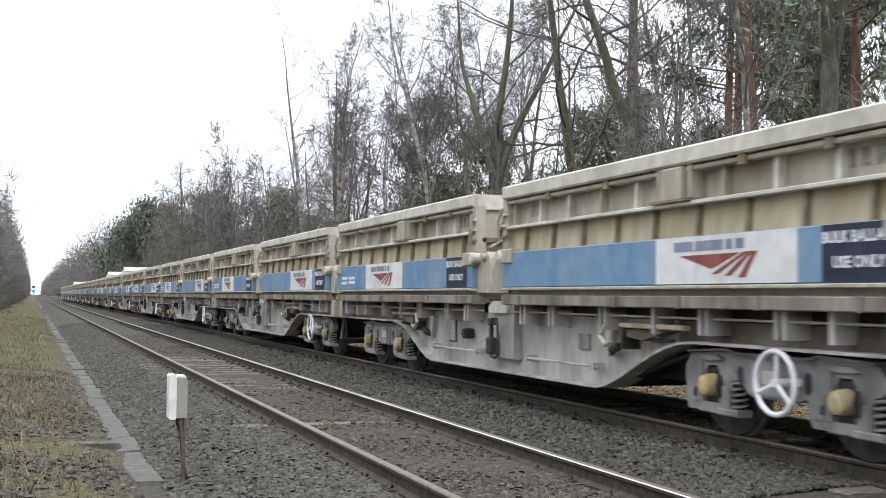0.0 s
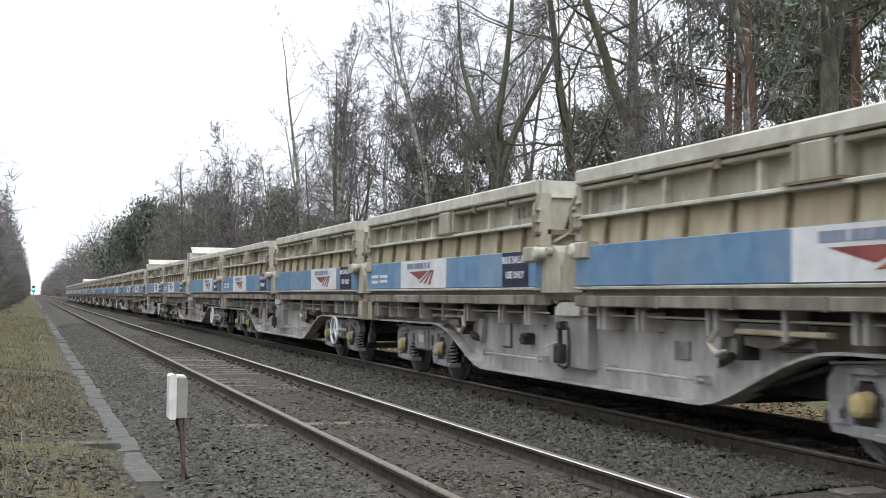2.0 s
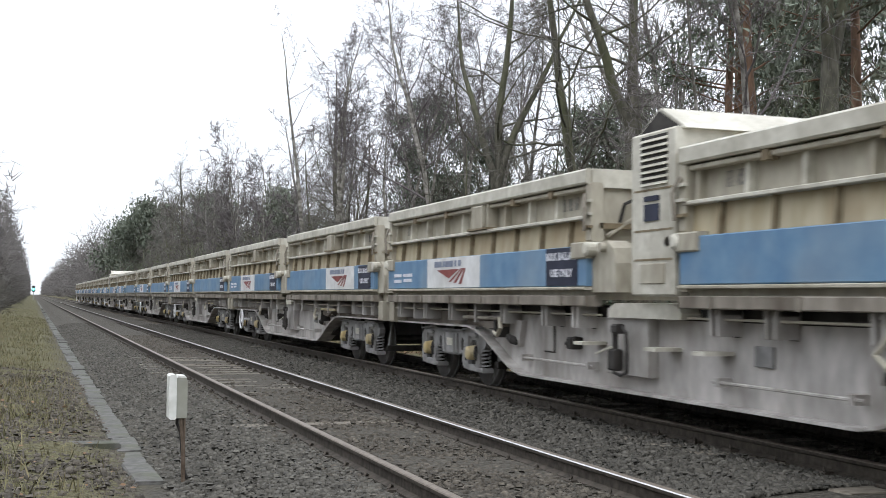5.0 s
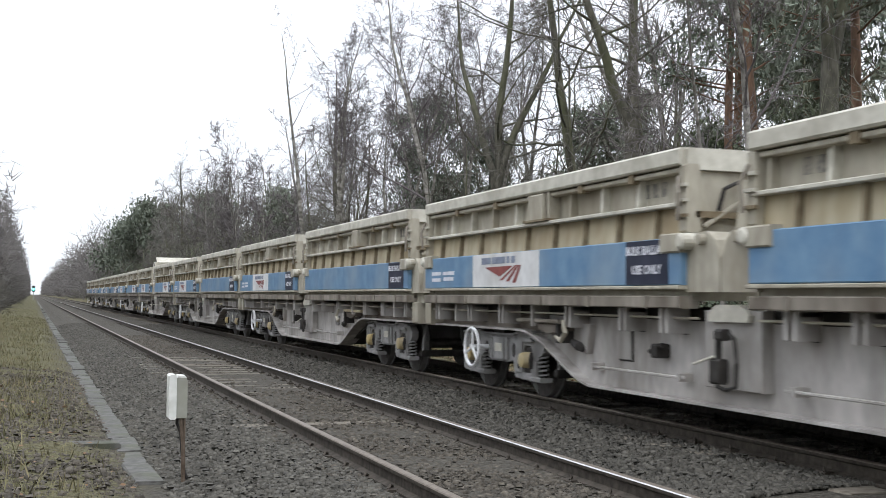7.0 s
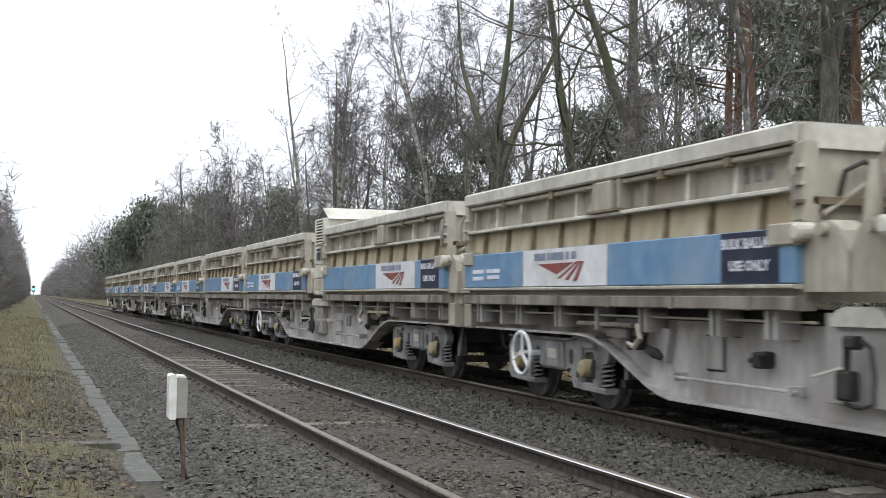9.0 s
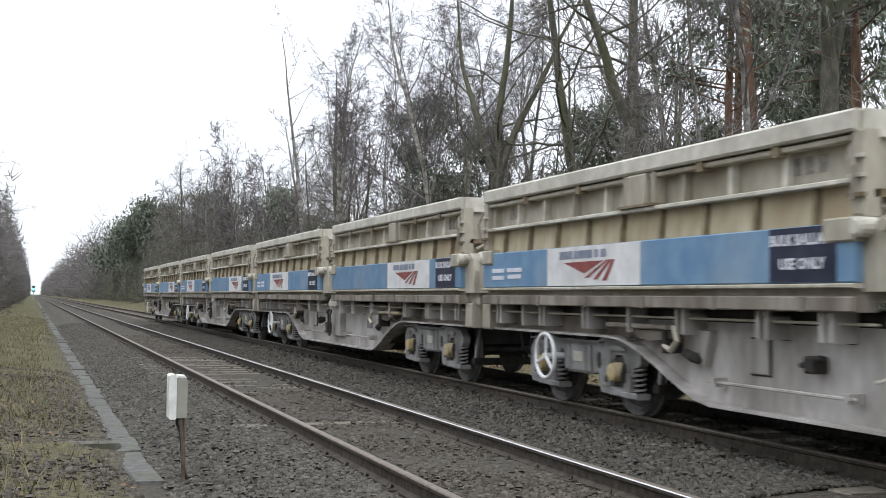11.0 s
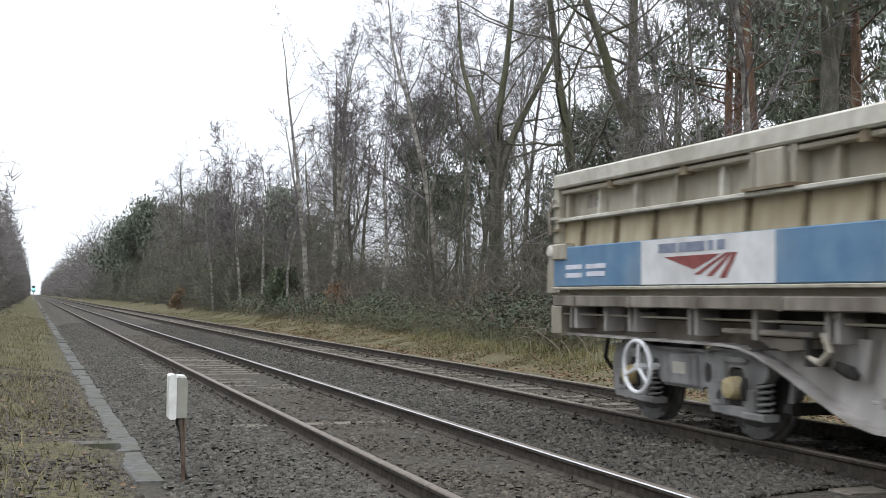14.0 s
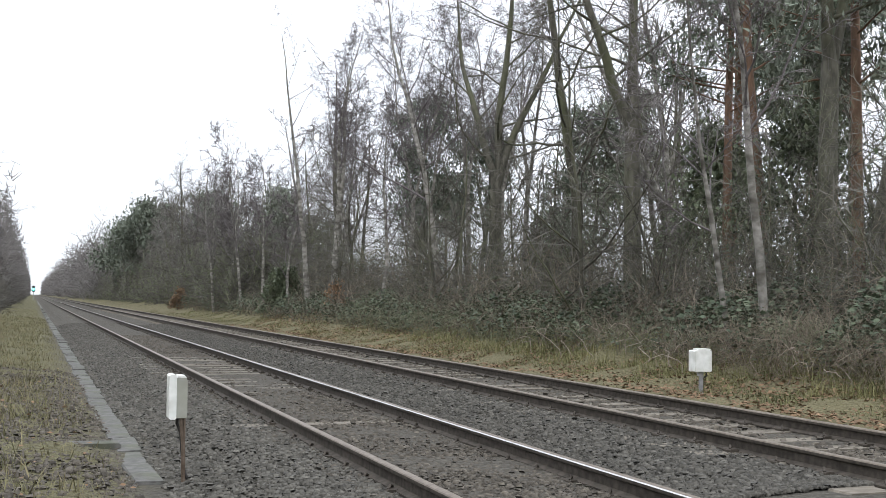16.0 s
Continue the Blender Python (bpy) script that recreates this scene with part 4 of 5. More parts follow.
def build_grass():
    rng = np.random.default_rng(4)

    def sow(name, label, n, xa, xb, ya, yb, height, width, material, power=2.0, clump=True):
        x = xa + (xb - xa) * rng.random(n)
        y = ya + (yb - ya) * rng.random(n) ** power
        if clump:
            m = np.array([noise.noise((a * 1.3, b * 0.9, 1.0)) for a, b in zip(x, y)])
            k = m > -0.25 + 0.35 * (rng.random(n) - 0.5)
            x, y, m = x[k], y[k], m[k]
        k = ~((x > -0.45) & (x < 1) & (y < np.where(x > 0.2, 40.0, 14.0)) & (rng.random(n if not clump else len(x)) < 0.72))
        x, y = x[k], y[k]
        n = len(x)
        h = height * (0.35 + 0.9 * rng.random(n))
        sc = np.stack([np.full(n, width) * (0.6 + 0.8 * rng.random(n)), h * (0.3 + 1.0 * rng.random(n)), h], -1)
        rot = np.stack([rng.random(n) * 6.28, -0.5 * rng.random(n)], -1)
        v = BLADE_V
        me = scatter_mesh(name, v, [(0, 1, 2), (0, 2, 3), (3, 2, 4)], np.stack([x, y, gz(x) - 0.02], -1), sc, rot, material)
        tagged(new(name, me), label, "grass", kind="stuff")
    sow("verge_grass", "rough yellow-green winter grass on the near verge", 90000, -4.5, 0.74, 7, 75, 0.12, 0.009, GRASS)
    sow("verge_grass_tall", "taller tufts of bleached winter grass", 16000, -7, 0.45, 9, 110, 0.22, 0.012, GRASS)
    sow("bank_grass", "short rough grass along the far bank", 52000, 10.3, 12.8, 10.5, 90, 0.11, 0.012, BANKGRASS, 1.7)
    sow("bank_tufts", "tall yellow-green grass tufts on the far bank", 13000, 10.9, 13.2, 10.5, 34, 0.32, 0.010, BANKGRASS, 1.5)
    sow("cess_grass", "short grass tufts in the far cess", 9000, 9.5, 10.9, 24, 110, 0.10, 0.018, GRASS, 1.3)

    def leaves(name, label, n, xa, xb, ya, yb, size, material, lift, power=1.6):
        x = xa + (xb - xa) * rng.random(n)
        y = ya + (yb - ya) * rng.random(n) ** power
        s = size * (0.5 + rng.random(n))
        rot = np.stack([rng.random(n) * 6.28, rng.random(n) * 1.6 - 0.8], -1)
        me = scatter_mesh(name, [(-0.5, 0, 0), (0, -0.35, 0.08), (0.6, 0, 0), (0, 0.35, 0.08)], [(0, 1, 2, 3)], np.stack([x, y, gz(x) + lift * rng.random(n)], -1), np.stack([s, s, s], -1), rot, material)
        tagged(new(name, me), label, "leaves", kind="stuff")
    leaves("leaf_litter", "brown fallen leaves strewn along the far bank", 26000, 9.6, 13.5, 10, 60, 0.06, DRYLEAF, 0.05)
    leaves("verge_leaves", "scattered brown leaves on the near verge", 450, -2.5, 0.8, 7, 25, 0.05, DRYLEAF, 0.08)


build_grass()


# ---- trees ----
def limb(out, rnd, p, d, length, r0, level, cfg):
    """Grows one limb and its side limbs as polylines (level, points, radii)."""
    n = (11, 8, 5, 3, 1)[level]
    pts, rad = [p.copy()], [r0]
    d = d.normalized()
    wob = cfg["wobble"] * (0.36, 0.95, 1.1, 1.2, 1.3)[level]
    tip = cfg["taper"] if level == 0 else 0.25
    for i in range(n):
        d = (d + Vector((rnd.gauss(0, wob), rnd.gauss(0, wob), rnd.gauss(0, wob * 0.6))) + Vector((0, 0, cfg["lift"][level]))).normalized()
        p = p + d * (length / n)
        pts.append(p.copy())
        rad.append(max(0.004, r0 * (1 - (1 - tip) * (i + 1) / n)))
    out.append((level, pts, rad))
    if level >= cfg["depth"]:
        return
    count = cfg["count"][level]
    for k in range(count):
        u = cfg["start"][level] + (1 - cfg["start"][level]) * (k + rnd.random()) / count
        f = u * n
        i = min(n - 1, int(f))
        q = pts[i].lerp(pts[i + 1], f - i)
        axis = (pts[i + 1] - pts[i]).normalized()
        side = axis.cross(Vector((rnd.gauss(0, 1), rnd.gauss(0, 1), rnd.gauss(0, 1)))).normalized()
        ang = radians(rnd.uniform(*cfg["angle"][level]))
        nd = axis * math.cos(ang) + side * math.sin(ang)
        ln = length * cfg["ratio"][level] * (1.15 - 0.65 * u) * rnd.uniform(0.65, 1.2)
        r = max(0.005, (rad[i] + (rad[i + 1] - rad[i]) * (f - i)) * cfg["thin"][level])
        limb(out, rnd, q, nd, ln, r, level + 1, cfg)


def tubes(limbs, levels, minimum=0.0):
    s_v, s_f = [], []
    for lv, pts, rad in limbs:
        if lv not in levels:
            continue
        m = (8, 5, 3, 3, 3)[lv]
        s = Shape()
        s.tube(pts, [max(r, minimum * (1, 1, 1.5, 1.1, 1)[lv]) for r in rad], m, caps=False)
        if lv >= 2:
            # twigs end in a point
            k = len(s.v) - m
            s.v[k:] = [tuple(pts[-1])]
            s.f = [f for f in s.f if max(f) < k] + [(k - m + a, k - m + (a + 1) % m, k) for a in range(m)]
        b = len(s_v)
        s_v += s.v
        s_f += [tuple(i + b for i in f) for f in s.f]
    return s_v, s_f


OAK = dict(depth=4, wobble=0.20, taper=0.22, lift=(0.02, 0.05, 0.02, 0.0, 0.0), count=(10, 7, 5, 4), start=(0.30, 0.25, 0.2, 0.15), angle=((42, 85), (35, 72), (35, 75), (30, 75)), ratio=(0.46, 0.46, 0.5, 0.6), thin=(0.34, 0.5, 0.5, 0.5))
BIRCH_C = dict(depth=4, wobble=0.15, taper=0.10, lift=(0.01, 0.06, 0.0, -0.06, -0.14), count=(15, 8, 6, 6), start=(0.33, 0.22, 0.15, 0.1), angle=((28, 60), (30, 62), (28, 70), (25, 65)), ratio=(0.34, 0.48, 0.52, 0.7), thin=(0.40, 0.5, 0.5, 0.5))
FAR_T = dict(depth=3, wobble=0.19, taper=0.15, lift=(0.02, 0.06, 0.01, -0.03), count=(12, 6, 6), start=(0.25, 0.12, 0.1), angle=((32, 75), (30, 70), (30, 80)), ratio=(0.38, 0.5, 0.6), thin=(0.36, 0.5, 0.5))
SHRUB = dict(depth=3, wobble=0.13, taper=0.3, lift=(0.02, 0.04, 0.0, -0.02), count=(9, 6, 4), start=(0.12, 0.1, 0.1), angle=((20, 60), (30, 70), (30, 75)), ratio=(0.55, 0.55, 0.6), thin=(0.6, 0.55, 0.55))
PINE_C = dict(depth=2, wobble=0.05, taper=0.3, lift=(0.02, 0.03, 0.04), count=(20, 6), start=(0.5, 0.35), angle=((50, 95), (30, 60)), ratio=(0.24, 0.42), thin=(0.3, 0.5))


def needle_clumps(rng, points, per, spread, size, material, name):
    pts = np.repeat(np.array(points), per, 0)
    n = len(pts)
    pts = pts + rng.normal(0, 1, (n, 3)) * np.array([spread, spread, spread * 0.55])
    s = size * (0.6 + 0.8 * rng.random(n))
    rot = np.stack([rng.random(n) * 6.28, rng.random(n) * 3.14], -1)
    return scatter_mesh(name, [(-0.16, -1, 0), (-0.05, 1, 0), (0.30, 0.2, 0.25)], [(0, 1, 2)], pts, np.stack([s, s, s], -1), rot, material)


def make_tree(seed, cfg, height, radius, bark, twig, lean=(0, 0), fork=None, label="", min_twig=0.0052):
    rnd = random.Random(seed)
    tree = tagged(new("tree"), label, "tree", "bare woodland trees")
    out = []
    if fork:
        at, spreads = fork
        base = [Vector((0, 0, -0.6)), Vector((lean[0] * at * 0.3, lean[1] * at * 0.3, at * 0.45)), Vector((lean[0] * at, lean[1] * at, at))]
        out.append((0, base, [radius * 1.25, radius * 0.95, radius * 0.85]))
        for dx, dy, k in spreads:
            c = dict(cfg, start=(0.12,) + cfg["start"][1:])
            limb(out, rnd, base[-1] - Vector((0, 0, 0.1)), Vector((dx, dy, 1)), (height - at) * k, radius * 0.68 * k ** 0.5, 0, c)
    else:
        limb(out, rnd, Vector((0, 0, -0.6)), Vector((lean[0], lean[1], 1)), height + 0.6, radius * 1.15, 0, cfg)
    stem = (0,) if bark is BIRCH else (0, 1)
    v, f = tubes(out, stem)
    part("trunk", mesh_of("trunk", v, f, [bark], smooth=True), None, tree)
    v, f = tubes(out, tuple(k for k in range(5) if k not in stem), min_twig)
    part("crown", mesh_of("crown", v, f, [twig]), None, tree, "bare branching twigs")
    return tree


def make_pine(seed, height, radius, lean=(0, 0), label="", start=0.5, per=5, spread=0.26, size=0.15):
    rnd, rng = random.Random(seed), np.random.default_rng(seed)
    tree = tagged(new("pine_tree"), label, "tree", "evergreen trees")
    out = []
    limb(out, rnd, Vector((0, 0, -0.6)), Vector((lean[0], lean[1], 1)), height + 0.6, radius * 1.1, 0, dict(PINE_C, start=(start, 0.35)))
    v, f = tubes(out, (0, 1, 2))
    part("trunk", mesh_of("trunk", v, f, [PINEBARK], smooth=True), None, tree)
    pts = [tuple(q) for lv, ps, _ in out if lv == 2 for q in ps[1:]] + [tuple(q) for lv, ps, _ in out if lv == 1 for q in ps[3:]]
    part("crown", needle_clumps(rng, pts, per, spread, size, NEEDLE, "crown"), None, tree, "dark green needle clumps")
    return tree


def make_evergreen(seed, height, width, label, material, leaves=9000, size=0.11, low=0.06, dome=False):
    """A dense holly-like crown: uneven lobes of small leaves round a stem."""
    rnd, rng = random.Random(seed), np.random.default_rng(seed)
    tree = tagged(new("evergreen_tree"), label, "tree", "evergreen trees")
    out = []
    limb(out, rnd, Vector((0, 0, -0.4)), Vector((0, 0, 1)), height * 0.9, 0.1, 0, dict(SHRUB, depth=2, start=(0.08, 0.1)))
    v, f = tubes(out, (0, 1, 2))
    part("trunk", mesh_of("trunk", v, f, [BARK]), None, tree)
    lobes = []
    for k in range(60):
        u = rnd.random() ** 0.9
        r = width * (math.sqrt(max(0.05, 1 - ((u - 0.4) / 0.62) ** 2)) if dome else 0.95 - 0.75 * u) * rnd.uniform(0.35, 1.0)
        a = rnd.random() * 6.28
        lobes.append((r * math.cos(a), r * math.sin(a), height * (low + (0.96 - low) * u), rnd.uniform(0.2, 0.4) * width))
    lo = np.array(lobes)
    pick = lo[rng.integers(0, len(lo), leaves)]
    d = rng.normal(0, 1, (leaves, 3))
    d /= np.linalg.norm(d, axis=1)[:, None]
    p = pick[:, :3] + d * (pick[:, 3] * (0.25 + 0.85 * rng.random(leaves)))[:, None]
    p[:, 2] = np.maximum(p[:, 2], 0.05)
    s = size * (0.6 + 0.8 * rng.random(leaves))
    rot = np.stack([rng.random(leaves) * 6.28, rng.random(leaves) * 3.14], -1)
    me = scatter_mesh("crown", [(0, -0.8, 0), (0.45, 0, 0.1), (0, 0.8, 0), (-0.45, 0, 0.1)], [(0, 1, 2, 3)], p, np.stack([s, s, s], -1), rot, material)
    part("crown", me, None, tree, "dense small evergreen leaves")
    return tree


def stand(tree, x, y, turn=0.0, grow=1.0):
    tree.matrix_basis = Matrix.Translation((x, y, ground_z(x))) @ pose(0, 0, 0, 0, 0, turn) @ Matrix.Diagonal((grow, grow, grow, 1))
    return tree


def place_copy(proto, x, y, turn, grow):
    t = copy_thing(proto, Matrix.Identity(4))
    return stand(t, x, y, turn, grow)


def build_wood():
    birch = "tall bare birch with pale trunk and drooping fine twigs"
    oak = "bare broadleaved tree with mossy grey trunk at wood edge"
    # the trees that stand out along the wood's edge
    stand(make_tree(11, dict(BIRCH_C, ratio=(0.27, 0.5, 0.5, 0.6), count=(10, 6, 5, 4)), 14.5, 0.14, BIRCH, TWIG_P, (0.0, 0.0), label="slender bare birch with few upper branches"), 13.0, 55.5)
    stand(make_tree(12, BIRCH_C, 15.0, 0.17, BIRCH, TWIG_P, (0.06, 0.02), (5.5, ((0.20, 0, 1.0), (-0.02, 0.1, 0.8))), label=birch), 13.5, 52.7)
    second = make_tree(23, BIRCH_C, 14.0, 0.12, BIRCH, TWIG_P, (0.03, 0.02), (5.0, ((0.12, 0, 1.0), (-0.16, 0.1, 0.9))), label=birch)
    stand(second, 16.5, 50.0)
    for x, y, a, g in ((17.5, 45.0, 70, 0.95), (15.8, 58.5, 150, 0.9), (18.5, 53.0, 220, 1.05), (18.0, 40.5, 300, 0.95), (20.0, 47.5, 20, 1.05), (17.0, 64.0, 110, 0.85)):
        place_copy(second, x, y, a, g)
    stand(make_tree(13, BIRCH_C, 14.0, 0.15, BIRCH, TWIG_P, (-0.02, 0.03), label=birch), 15.0, 41.3)
    stand(make_tree(14, OAK, 15.0, 0.27, BARK, TWIG, (0.01, 0), (4.6, ((0.05, 0, 1.0), (0.30, 0.1, 0.85), (-0.18, 0.1, 0.8))), label=oak), 16.0, 38.6)
    stand(make_tree(15, OAK, 14.0, 0.19, BARK, TWIG, (-0.03, 0), label="straight bare tree with slim dark trunk"), 16.0, 31.7)
    stand(make_tree(16, OAK, 13.5, 0.25, BARK, TWIG, (0.0, 0.0), (5.2, ((0.06, 0, 1.0), (-0.34, 0.05, 0.9))), label="large twin-stemmed bare tree with mossy trunk"), 15.0, 26.6)
    stand(make_tree(17, BIRCH_C, 8.0, 0.06, BIRCH, TWIG_P, (-0.06, 0.0), label="thin leaning birch with pale bark"), 12.5, 18.3)
    stand(make_tree(18, BIRCH_C, 12.5, 0.085, BIRCH, TWIG_P, (-0.12, 0.02), label="leaning birch with peeling pale and dark bark"), 13.0, 17.8)
    stand(make_tree(19, OAK, 13.5, 0.24, BARK, TWIG, (0.03, 0), (6.0, ((-0.16, 0, 1.0), (0.40, 0.1, 0.9))), label=oak), 17.0, 21.3)
    stand(make_tree(20, OAK, 12.0, 0.15, BARK, TWIG, (0.02, 0.02), label=oak), 16.5, 19.2)
    for k, (x, y, h, r) in enumerate(((18.0, 25.0, 15, 0.16), (19.0, 28.2, 15, 0.15), (20.0, 29.6, 16, 0.17), (18.6, 22.0, 14, 0.15), (22.0, 27.0, 15, 0.17))):
        stand(make_pine(30 + k, h, r, (0.02 * (k % 3 - 1), 0), "tall pine with orange-brown bare trunk and dark crown", 0.42), x, y)
    # pale thin birches where the wood nears the line
    for k, (x, y, h) in enumerate(((12.0, 80.3, 9), (12.5, 77.2, 10), (12.5, 65.2, 8.5), (13.0, 74.6, 11), (12.8, 59.6, 6.5), (13.6, 45.5, 9))):
        stand(make_tree(50 + k, dict(BIRCH_C, depth=3), h, 0.1, BIRCH, TWIG_P, (0.03 * (k % 3 - 1), 0.02), label="thin pale birch beside the bank", min_twig=0.011), x, y)
    # evergreens
    stand(make_evergreen(61, 11.2, 2.4, "grey-green pine with dense domed crown", NEEDLE, 15000, 0.10, 0.42, True), 19.6, 56.0)
    stand(make_evergreen(74, 9.4, 1.7, "grey-green pine with dense domed crown", NEEDLE, 9000, 0.10, 0.45, True), 21.4, 53.0)
    stand(make_evergreen(62, 7.9, 1.75, "ivy-hung evergreen between bare trunks", NEEDLE, 10000, 0.1, 0.3, True), 19.6, 38.0)
    stand(make_evergreen(63, 5.6, 2.6, "dark green evergreen thicket in the wood", IVY, 9000), 19.5, 29.5)
    stand(make_evergreen(64, 5.2, 2.8, "dark green evergreen thicket in the wood", IVY, 9000), 19.0, 24.5)
    stand(make_evergreen(65, 5.0, 2.6, "dark green evergreen thicket in the wood", IVY, 9000), 20.5, 21.0)
    stand(make_evergreen(66, 2.6, 1.5, "dark green holly bush at the wood edge", IVY, 5000), 12.8, 60.5)
    stand(make_evergreen(67, 4.2, 2.4, "dark green evergreen thicket in the wood", IVY, 8000), 21.0, 44.0)
    stand(make_evergreen(69, 1.7, 1.0, "low shrub holding russet dead leaves", DRYLEAF, 2500), 11.9, 99.0)
    stand(make_evergreen(70, 1.5, 0.9, "low shrub holding russet dead leaves", DRYLEAF, 700, 0.08), 13.2, 51.0)
    stand(make_evergreen(71, 3.6, 2.4, "dark green evergreen thicket in the wood", IVY, 8000), 18.5, 17.5)
    stand(make_evergreen(68, 13.5, 6.0, "broad dark pine crown rising over the wood", NEEDLE, 12000, 0.28, 0.3, True), 15.5, 160.0)
    stand(make_evergreen(75, 12.5, 6.5, "broad dark pine crown rising over the wood", NEEDLE, 10000, 0.28, 0.3, True), 15.5, 190.0)
    stand(make_evergreen(72, 11.5, 4.0, "broad dark pine crown rising over the wood", NEEDLE, 9000, 0.24, 0.25, True), 18.5, 122.0)
    stand(make_evergreen(73, 9.0, 4.0, "dark evergreen tree with dense ragged crown", NEEDLE, 9000, 0.2), 19.0, 92.0)
    # the wood behind: repeated bare trees, thinning with distance
    rnd = random.Random(77)
    protos = [make_tree(80 + k, FAR_T, 13 + k % 3, 0.15 + 0.03 * (k % 3), BARK if k % 2 else BIRCH, TWIG if k % 2 else TWIG_P, (0.03 * (k - 2), 0), label="bare woodland tree among many others", min_twig=0.012) for k in range(6)]
    shr = [make_tree(90 + k, SHRUB, 4.2 + 0.5 * k, 0.05, BARK, TWIG, (0.1 * (k - 1), 0), label="bare twiggy shrub under the trees", min_twig=0.008) for k in range(4)]
    pines = [make_pine(95 + k, 13, 0.15, (0, 0), "pine with dark crown among bare trees", 0.5, 12, 0.35, 0.2) for k in range(2)]
    for k, p in enumerate(protos):
        stand(p, 21 + 2 * k, 33 + 4 * k)
    for k, p in enumerate(shr):
        stand(p, 14.5 + k * 0.6, 24 + 6 * k)
    for k, p in enumerate(pines):
        stand(p, 25 + 5 * k, 30 + 8 * k)
    for k in range(58):
        u = rnd.random()
        y = 14 + 150 * u ** 1.5
        x = (18.5 + rnd.random() * 30) if y < 60 else (17.5 + rnd.random() * 12 if y < 88 else 13.5 + rnd.random() * 14)
        if y < 50 and k % 2 == 0:
            continue
        place_copy(protos[k % 6], x, y, rnd.random() * 360, rnd.uniform(0.7, 1.05) if y < 60 else rnd.uniform(0.75, 0.98))
    for k in range(30):
        y = 150 + 450 * rnd.random() ** 1.3
        place_copy(protos[k % 6], 13.0 + rnd.random() * 14, y, rnd.random() * 360, rnd.uniform(0.75, 1.05))
    for k in range(7):
        y = 50 + 120 * rnd.random()
        place_copy(pines[k % 2], 26 + rnd.random() * 22, y, rnd.random() * 360, rnd.uniform(0.7, 1.1))
    for k in range(48):
        y = 15 + 110 * rnd.random() ** 1.3
        place_copy(shr[k % 4], 13.4 + rnd.random() ** 1.5 * 12, y, rnd.random() * 360, rnd.uniform(0.55, 1.2))
    # trees close on the other side of the line, far off
    for k in range(26):
        y = 112 + 250 * rnd.random() ** 1.3
        place_copy(protos[k % 6], -4.6 - rnd.random() * 5, y, rnd.random() * 360, rnd.uniform(0.75, 1.05))


build_wood()


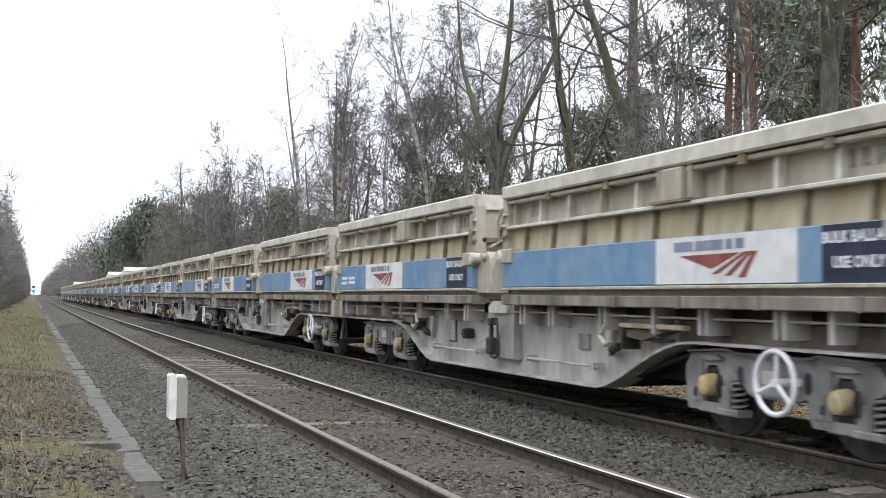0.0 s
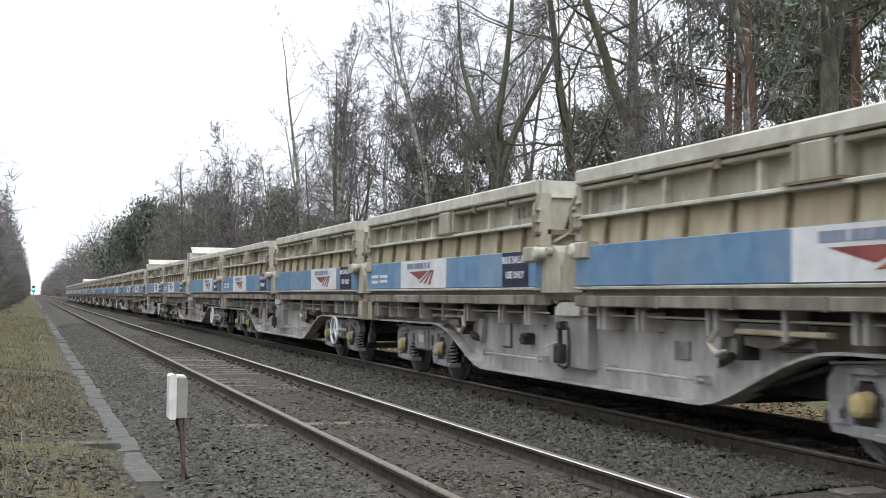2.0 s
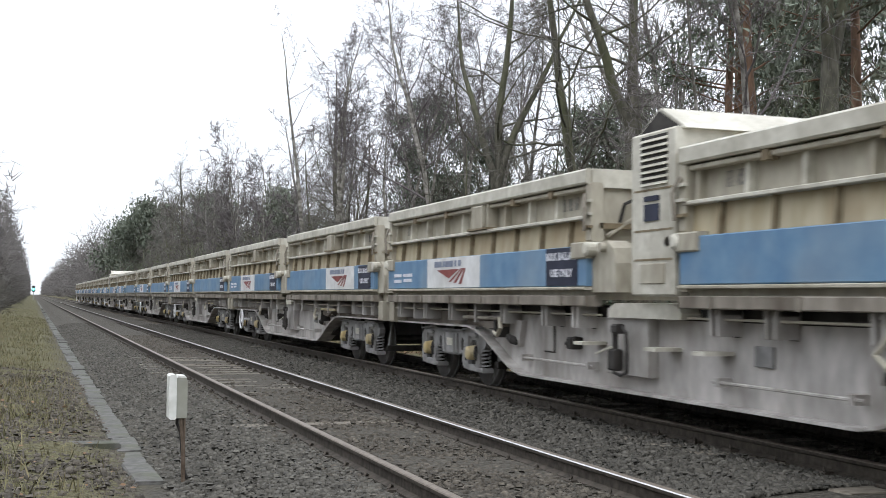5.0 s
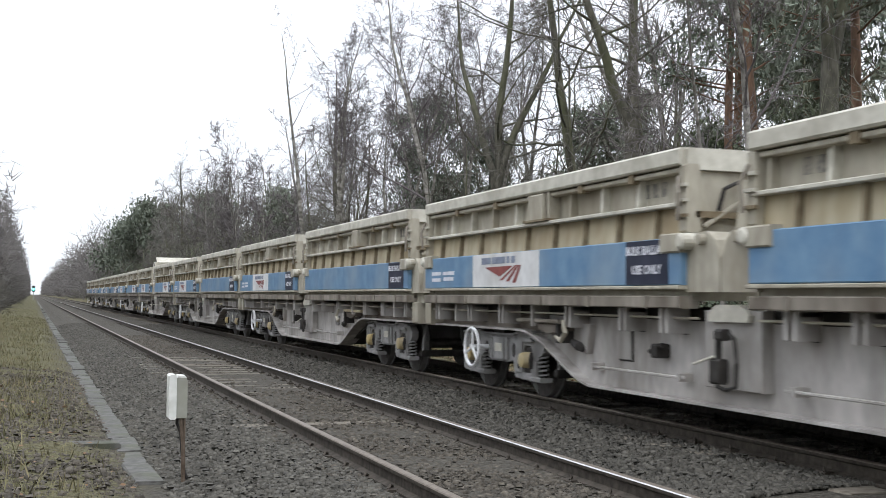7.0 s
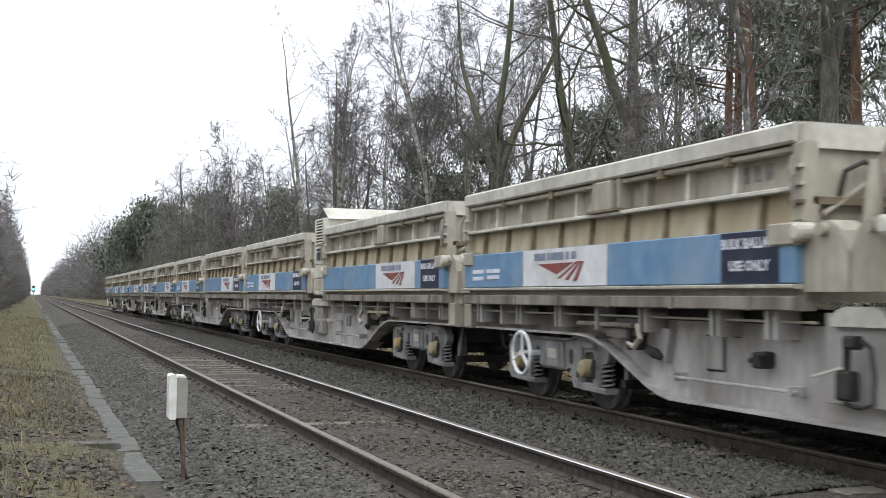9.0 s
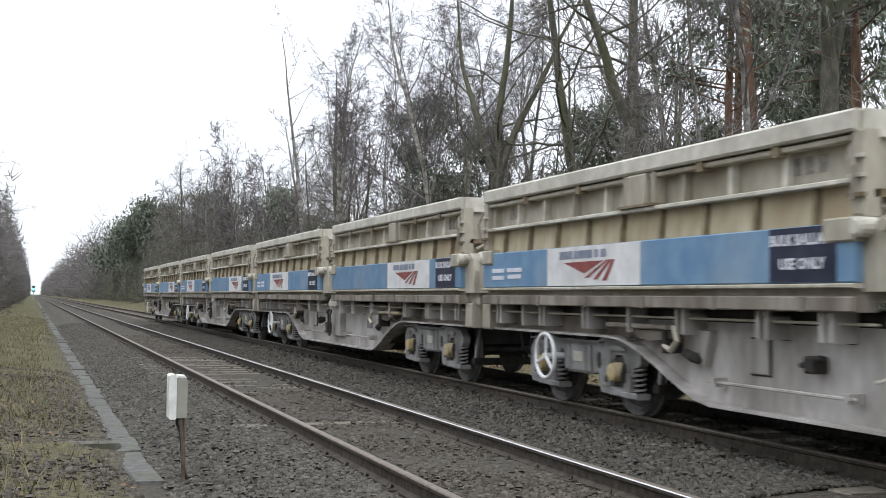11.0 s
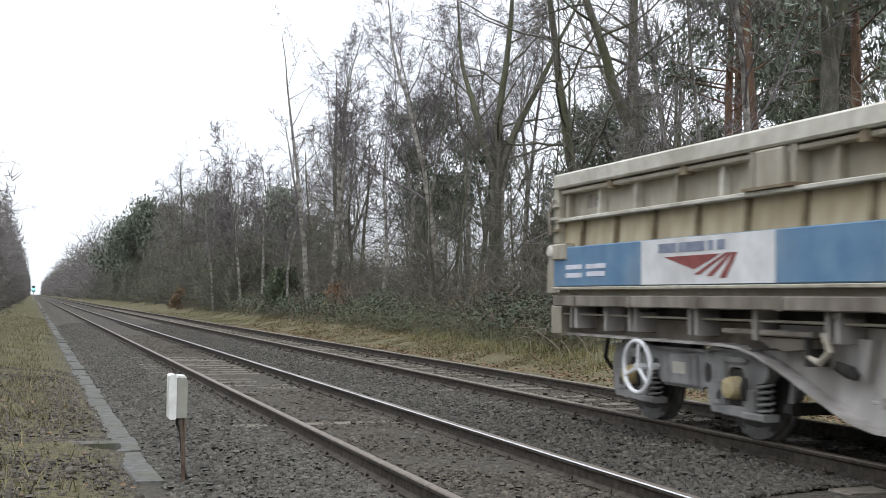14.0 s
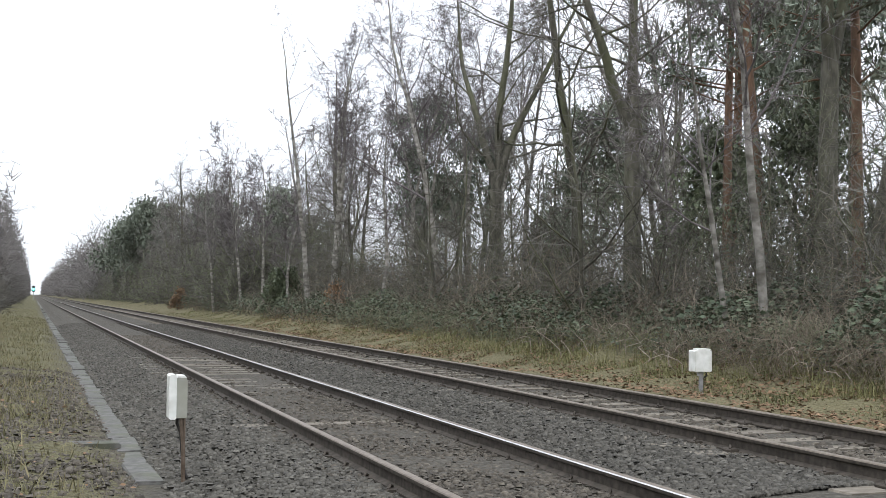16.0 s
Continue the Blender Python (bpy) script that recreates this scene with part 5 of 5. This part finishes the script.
def build_scrub():
    """The tangle of fine stems that closes the wood's edge, as spikes joined into a few drifts."""
    rng = np.random.default_rng(33)
    spike_v = [(1, 0, 0), (-0.5, 0.87, 0), (-0.5, -0.87, 0), (0, 0, 1)]
    spike_f = [(0, 1, 3), (1, 2, 3), (2, 0, 3)]

    def drift(name, label, n, xa, xb, ya, yb, top, length, thick, power, material, left=False):
        y = ya + (yb - ya) * rng.random(n) ** power
        x = xa + (xb - xa) * rng.random(n) ** 1.3
        m = np.array([noise.noise((a * 0.35, b * 0.16, 4.0)) for a, b in zip(x, y)])
        z = gz(x) + top * np.clip(0.62 + 0.9 * m, 0.12, 1.25) * rng.random(n) ** (1.25 if top < 12 else 0.8)
        s = length * (0.5 + rng.random(n))
        r = thick * (0.6 + 0.8 * rng.random(n)) * (1 + np.maximum(y, 0) / 90)
        rot = np.stack([rng.random(n) * 6.28, rng.uniform(0.15, 1.9, n)], -1)
        me = scatter_mesh(name, spike_v, spike_f, np.stack([x, y, z], -1), np.stack([r, r, s], -1), rot, material)
        tagged(new(name, me), label, "scrub", kind="stuff")
    drift("scrub_twigs", "dense grey-brown tangle of bare scrub at the wood edge", 46000, 13.4, 22, 14, 95, 4.2, 0.55, 0.0055, 1.35, TWIG)
    drift("olive_scrub", "mossy olive-grey scrub and ivy stems in the wood", 26000, 14.0, 24, 14, 80, 5.0, 0.55, 0.0055, 1.3, OLIVE)
    drift("scrub_stems", "pale dry stems and saplings in the scrub", 7000, 12.8, 20, 13, 80, 2.6, 1.1, 0.006, 1.4, CANE)
    drift("far_scrub", "grey-brown scrub massed along the distant wood edge", 26000, 12.4, 20, 75, 420, 6.5, 1.5, 0.015, 1.6, TWIG)
    drift("far_olive_scrub", "olive-grey scrub massed along the distant wood edge", 14000, 12.2, 20, 75, 420, 6.0, 1.4, 0.015, 1.6, OLIVE)
    drift("far_crowns", "fine grey-brown crowns of the distant wood edge", 46000, 13.4, 24, 84, 300, 14.5, 1.1, 0.007, 1.3, TWIG)
    drift("mid_crowns", "fine grey-brown crowns behind the birches", 20000, 15.5, 26, 62, 98, 11.0, 0.7, 0.005, 1.0, TWIG)
    # out of view: added to block low sky light from the camera's side
    drift("wood_behind", "unseen grey-brown wood added along the near lineside to block low skylight", 8000, -8, -16, -70, 105, 14.0, 3.0, 0.05, 1.0, HAZE)
    drift("bank_tangle", "dry grey-brown tangle of dead stems on the bank", 3200, 11.2, 13.4, 10.5, 19, 0.9, 0.45, 0.0035, 1.0, CANE)
    drift("bank_brush", "dead bramble brush low on the bank", 7000, 11.6, 13.6, 12, 45, 0.8, 0.4, 0.004, 1.2, OLIVE)
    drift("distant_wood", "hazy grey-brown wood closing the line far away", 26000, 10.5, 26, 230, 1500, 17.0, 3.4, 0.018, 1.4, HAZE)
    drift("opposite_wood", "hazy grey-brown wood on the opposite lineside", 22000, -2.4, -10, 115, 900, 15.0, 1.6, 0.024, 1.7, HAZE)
    drift("opposite_scrub", "grey-brown scrub along the opposite lineside", 9000, -2.2, -7, 80, 300, 4.0, 1.2, 0.012, 1.5, TWIG)


build_scrub()


def build_brambles():
    rng = np.random.default_rng(21)
    rnd = random.Random(21)
    v, f = [], []
    for k in range(5200):
        y = 11 + 90 * rng.random() ** 1.7
        x = 11.6 + 4.5 * rng.random() ** 1.2
        a, ln = rng.random() * 6.28, rng.uniform(0.5, 1.5)
        dx, dy = math.cos(a) * ln * 0.5, math.sin(a) * ln * 0.5
        z = ground_z(x) - 0.05
        hgt = ln * rng.uniform(0.35, 0.9)
        s = Shape()
        s.tube([(x, y, z), (x + dx * 0.35, y + dy * 0.35, z + hgt * 0.8), (x + dx * 0.8, y + dy * 0.8, z + hgt), (x + dx * 1.5, y + dy * 1.5, z + hgt * 0.6)], [0.007, 0.006, 0.005, 0.003], 3, caps=False)
        b = len(v)
        v += s.v
        f += [tuple(i + b for i in q) for q in s.f]
    tagged(new("bramble_canes", mesh_of("bramble_canes", v, f, [CANE])), "tangled dry bramble canes along the wooded bank", "brambles", kind="stuff")
    # long pale briars that arch out over the bank
    v, f = [], []
    for k in range(70):
        y, x = rng.uniform(11, 26), rng.uniform(11.2, 12.8)
        a, ln = rng.random() * 6.28, rng.uniform(0.6, 1.6)
        z, sag = ground_z(x) - 0.05, rng.uniform(0.7, 1.35)
        pts = []
        for i in range(7):
            u = i / 6
            pts.append((x + math.cos(a) * ln * u * 0.8 + rng.normal(0, 0.05), y + math.sin(a) * ln * u * 0.8 + rng.normal(0, 0.05), z + ln * (sag * u - 0.75 * u * u) + rng.normal(0, 0.03)))
        s = Shape()
        s.tube(pts, [0.010, 0.010, 0.009, 0.008, 0.007, 0.006, 0.003], 4, caps=False)
        b = len(v)
        v += s.v
        f += [tuple(i + b for i in q) for q in s.f]
    tagged(new("pale_briars", mesh_of("pale_briars", v, f, [BRIAR])), "long pale arching briars over the leaf-strewn bank", "brambles", kind="stuff")
    n = 84000
    y = 11 + 90 * rng.random(n) ** 1.7
    x = 11.7 + 4.6 * rng.random(n)
    m = np.array([noise.noise((a * 0.7, b * 0.45, 9.0)) for a, b in zip(x, y)])
    h = np.clip(0.75 + 1.0 * m, 0.08, 1.35)
    k = m > -0.28
    x, y, h = x[k], y[k], h[k]
    n = len(x)
    s = 0.062 * (0.6 + 0.9 * rng.random(n))
    rot = np.stack([rng.random(n) * 6.28, rng.random(n) * 2.4 - 1.2], -1)
    me = scatter_mesh("bramble_leaves", [(-0.8, 0, 0), (0, -0.5, 0.12), (0.8, 0, 0), (0, 0.5, 0.12)], [(0, 1, 2, 3)], np.stack([x, y, gz(x) + h * rng.random(n) ** 0.6], -1), np.stack([s, s, s], -1), rot, BRAMBLE)
    tagged(new("bramble_leaves", me), "dull green bramble leaves over the wooded bank", "brambles", kind="stuff")


build_brambles()


# ---- what moves ----
def tail_at(u):
    return 249.29 - 17.1616 * u + 0.013 * u * u - 0.14 * math.exp(-((u - 7.8) / 2.5) ** 2)


def tail_y(t):
    """Place of the last box's rear edge along the line; the film's half seconds fall 0.02 s early."""
    early = {2.5: 0.038, 3.5: 0.043}.get(t, 0.02 if t % 1 else 0.0)
    return tail_at(t - early)


def motions():
    turns = [(k / 30, math.degrees((tail_at(0.0) - tail_at(k / 30)) / 0.46)) for k in range(481)]
    for j, w in enumerate(WAGONS):
        walk(w, [(0.5 * k, pose(FAR_C, tail_y(0.5 * k) - 7.625 - OFFSETS[j], RAIL_F)) for k in range(33)])
        # wheels roll without slipping, 0.46 m in radius
        for bogie in [b for b in w.children if b.name.startswith("bogie")]:
            for wheel in [p for p in bogie.children if p.name.startswith("wheelset")]:
                y = wheel.location.y
                walk(wheel, [(t, pose(0, y, 0.46, a, 0, 0)) for t, a in turns])


motions()
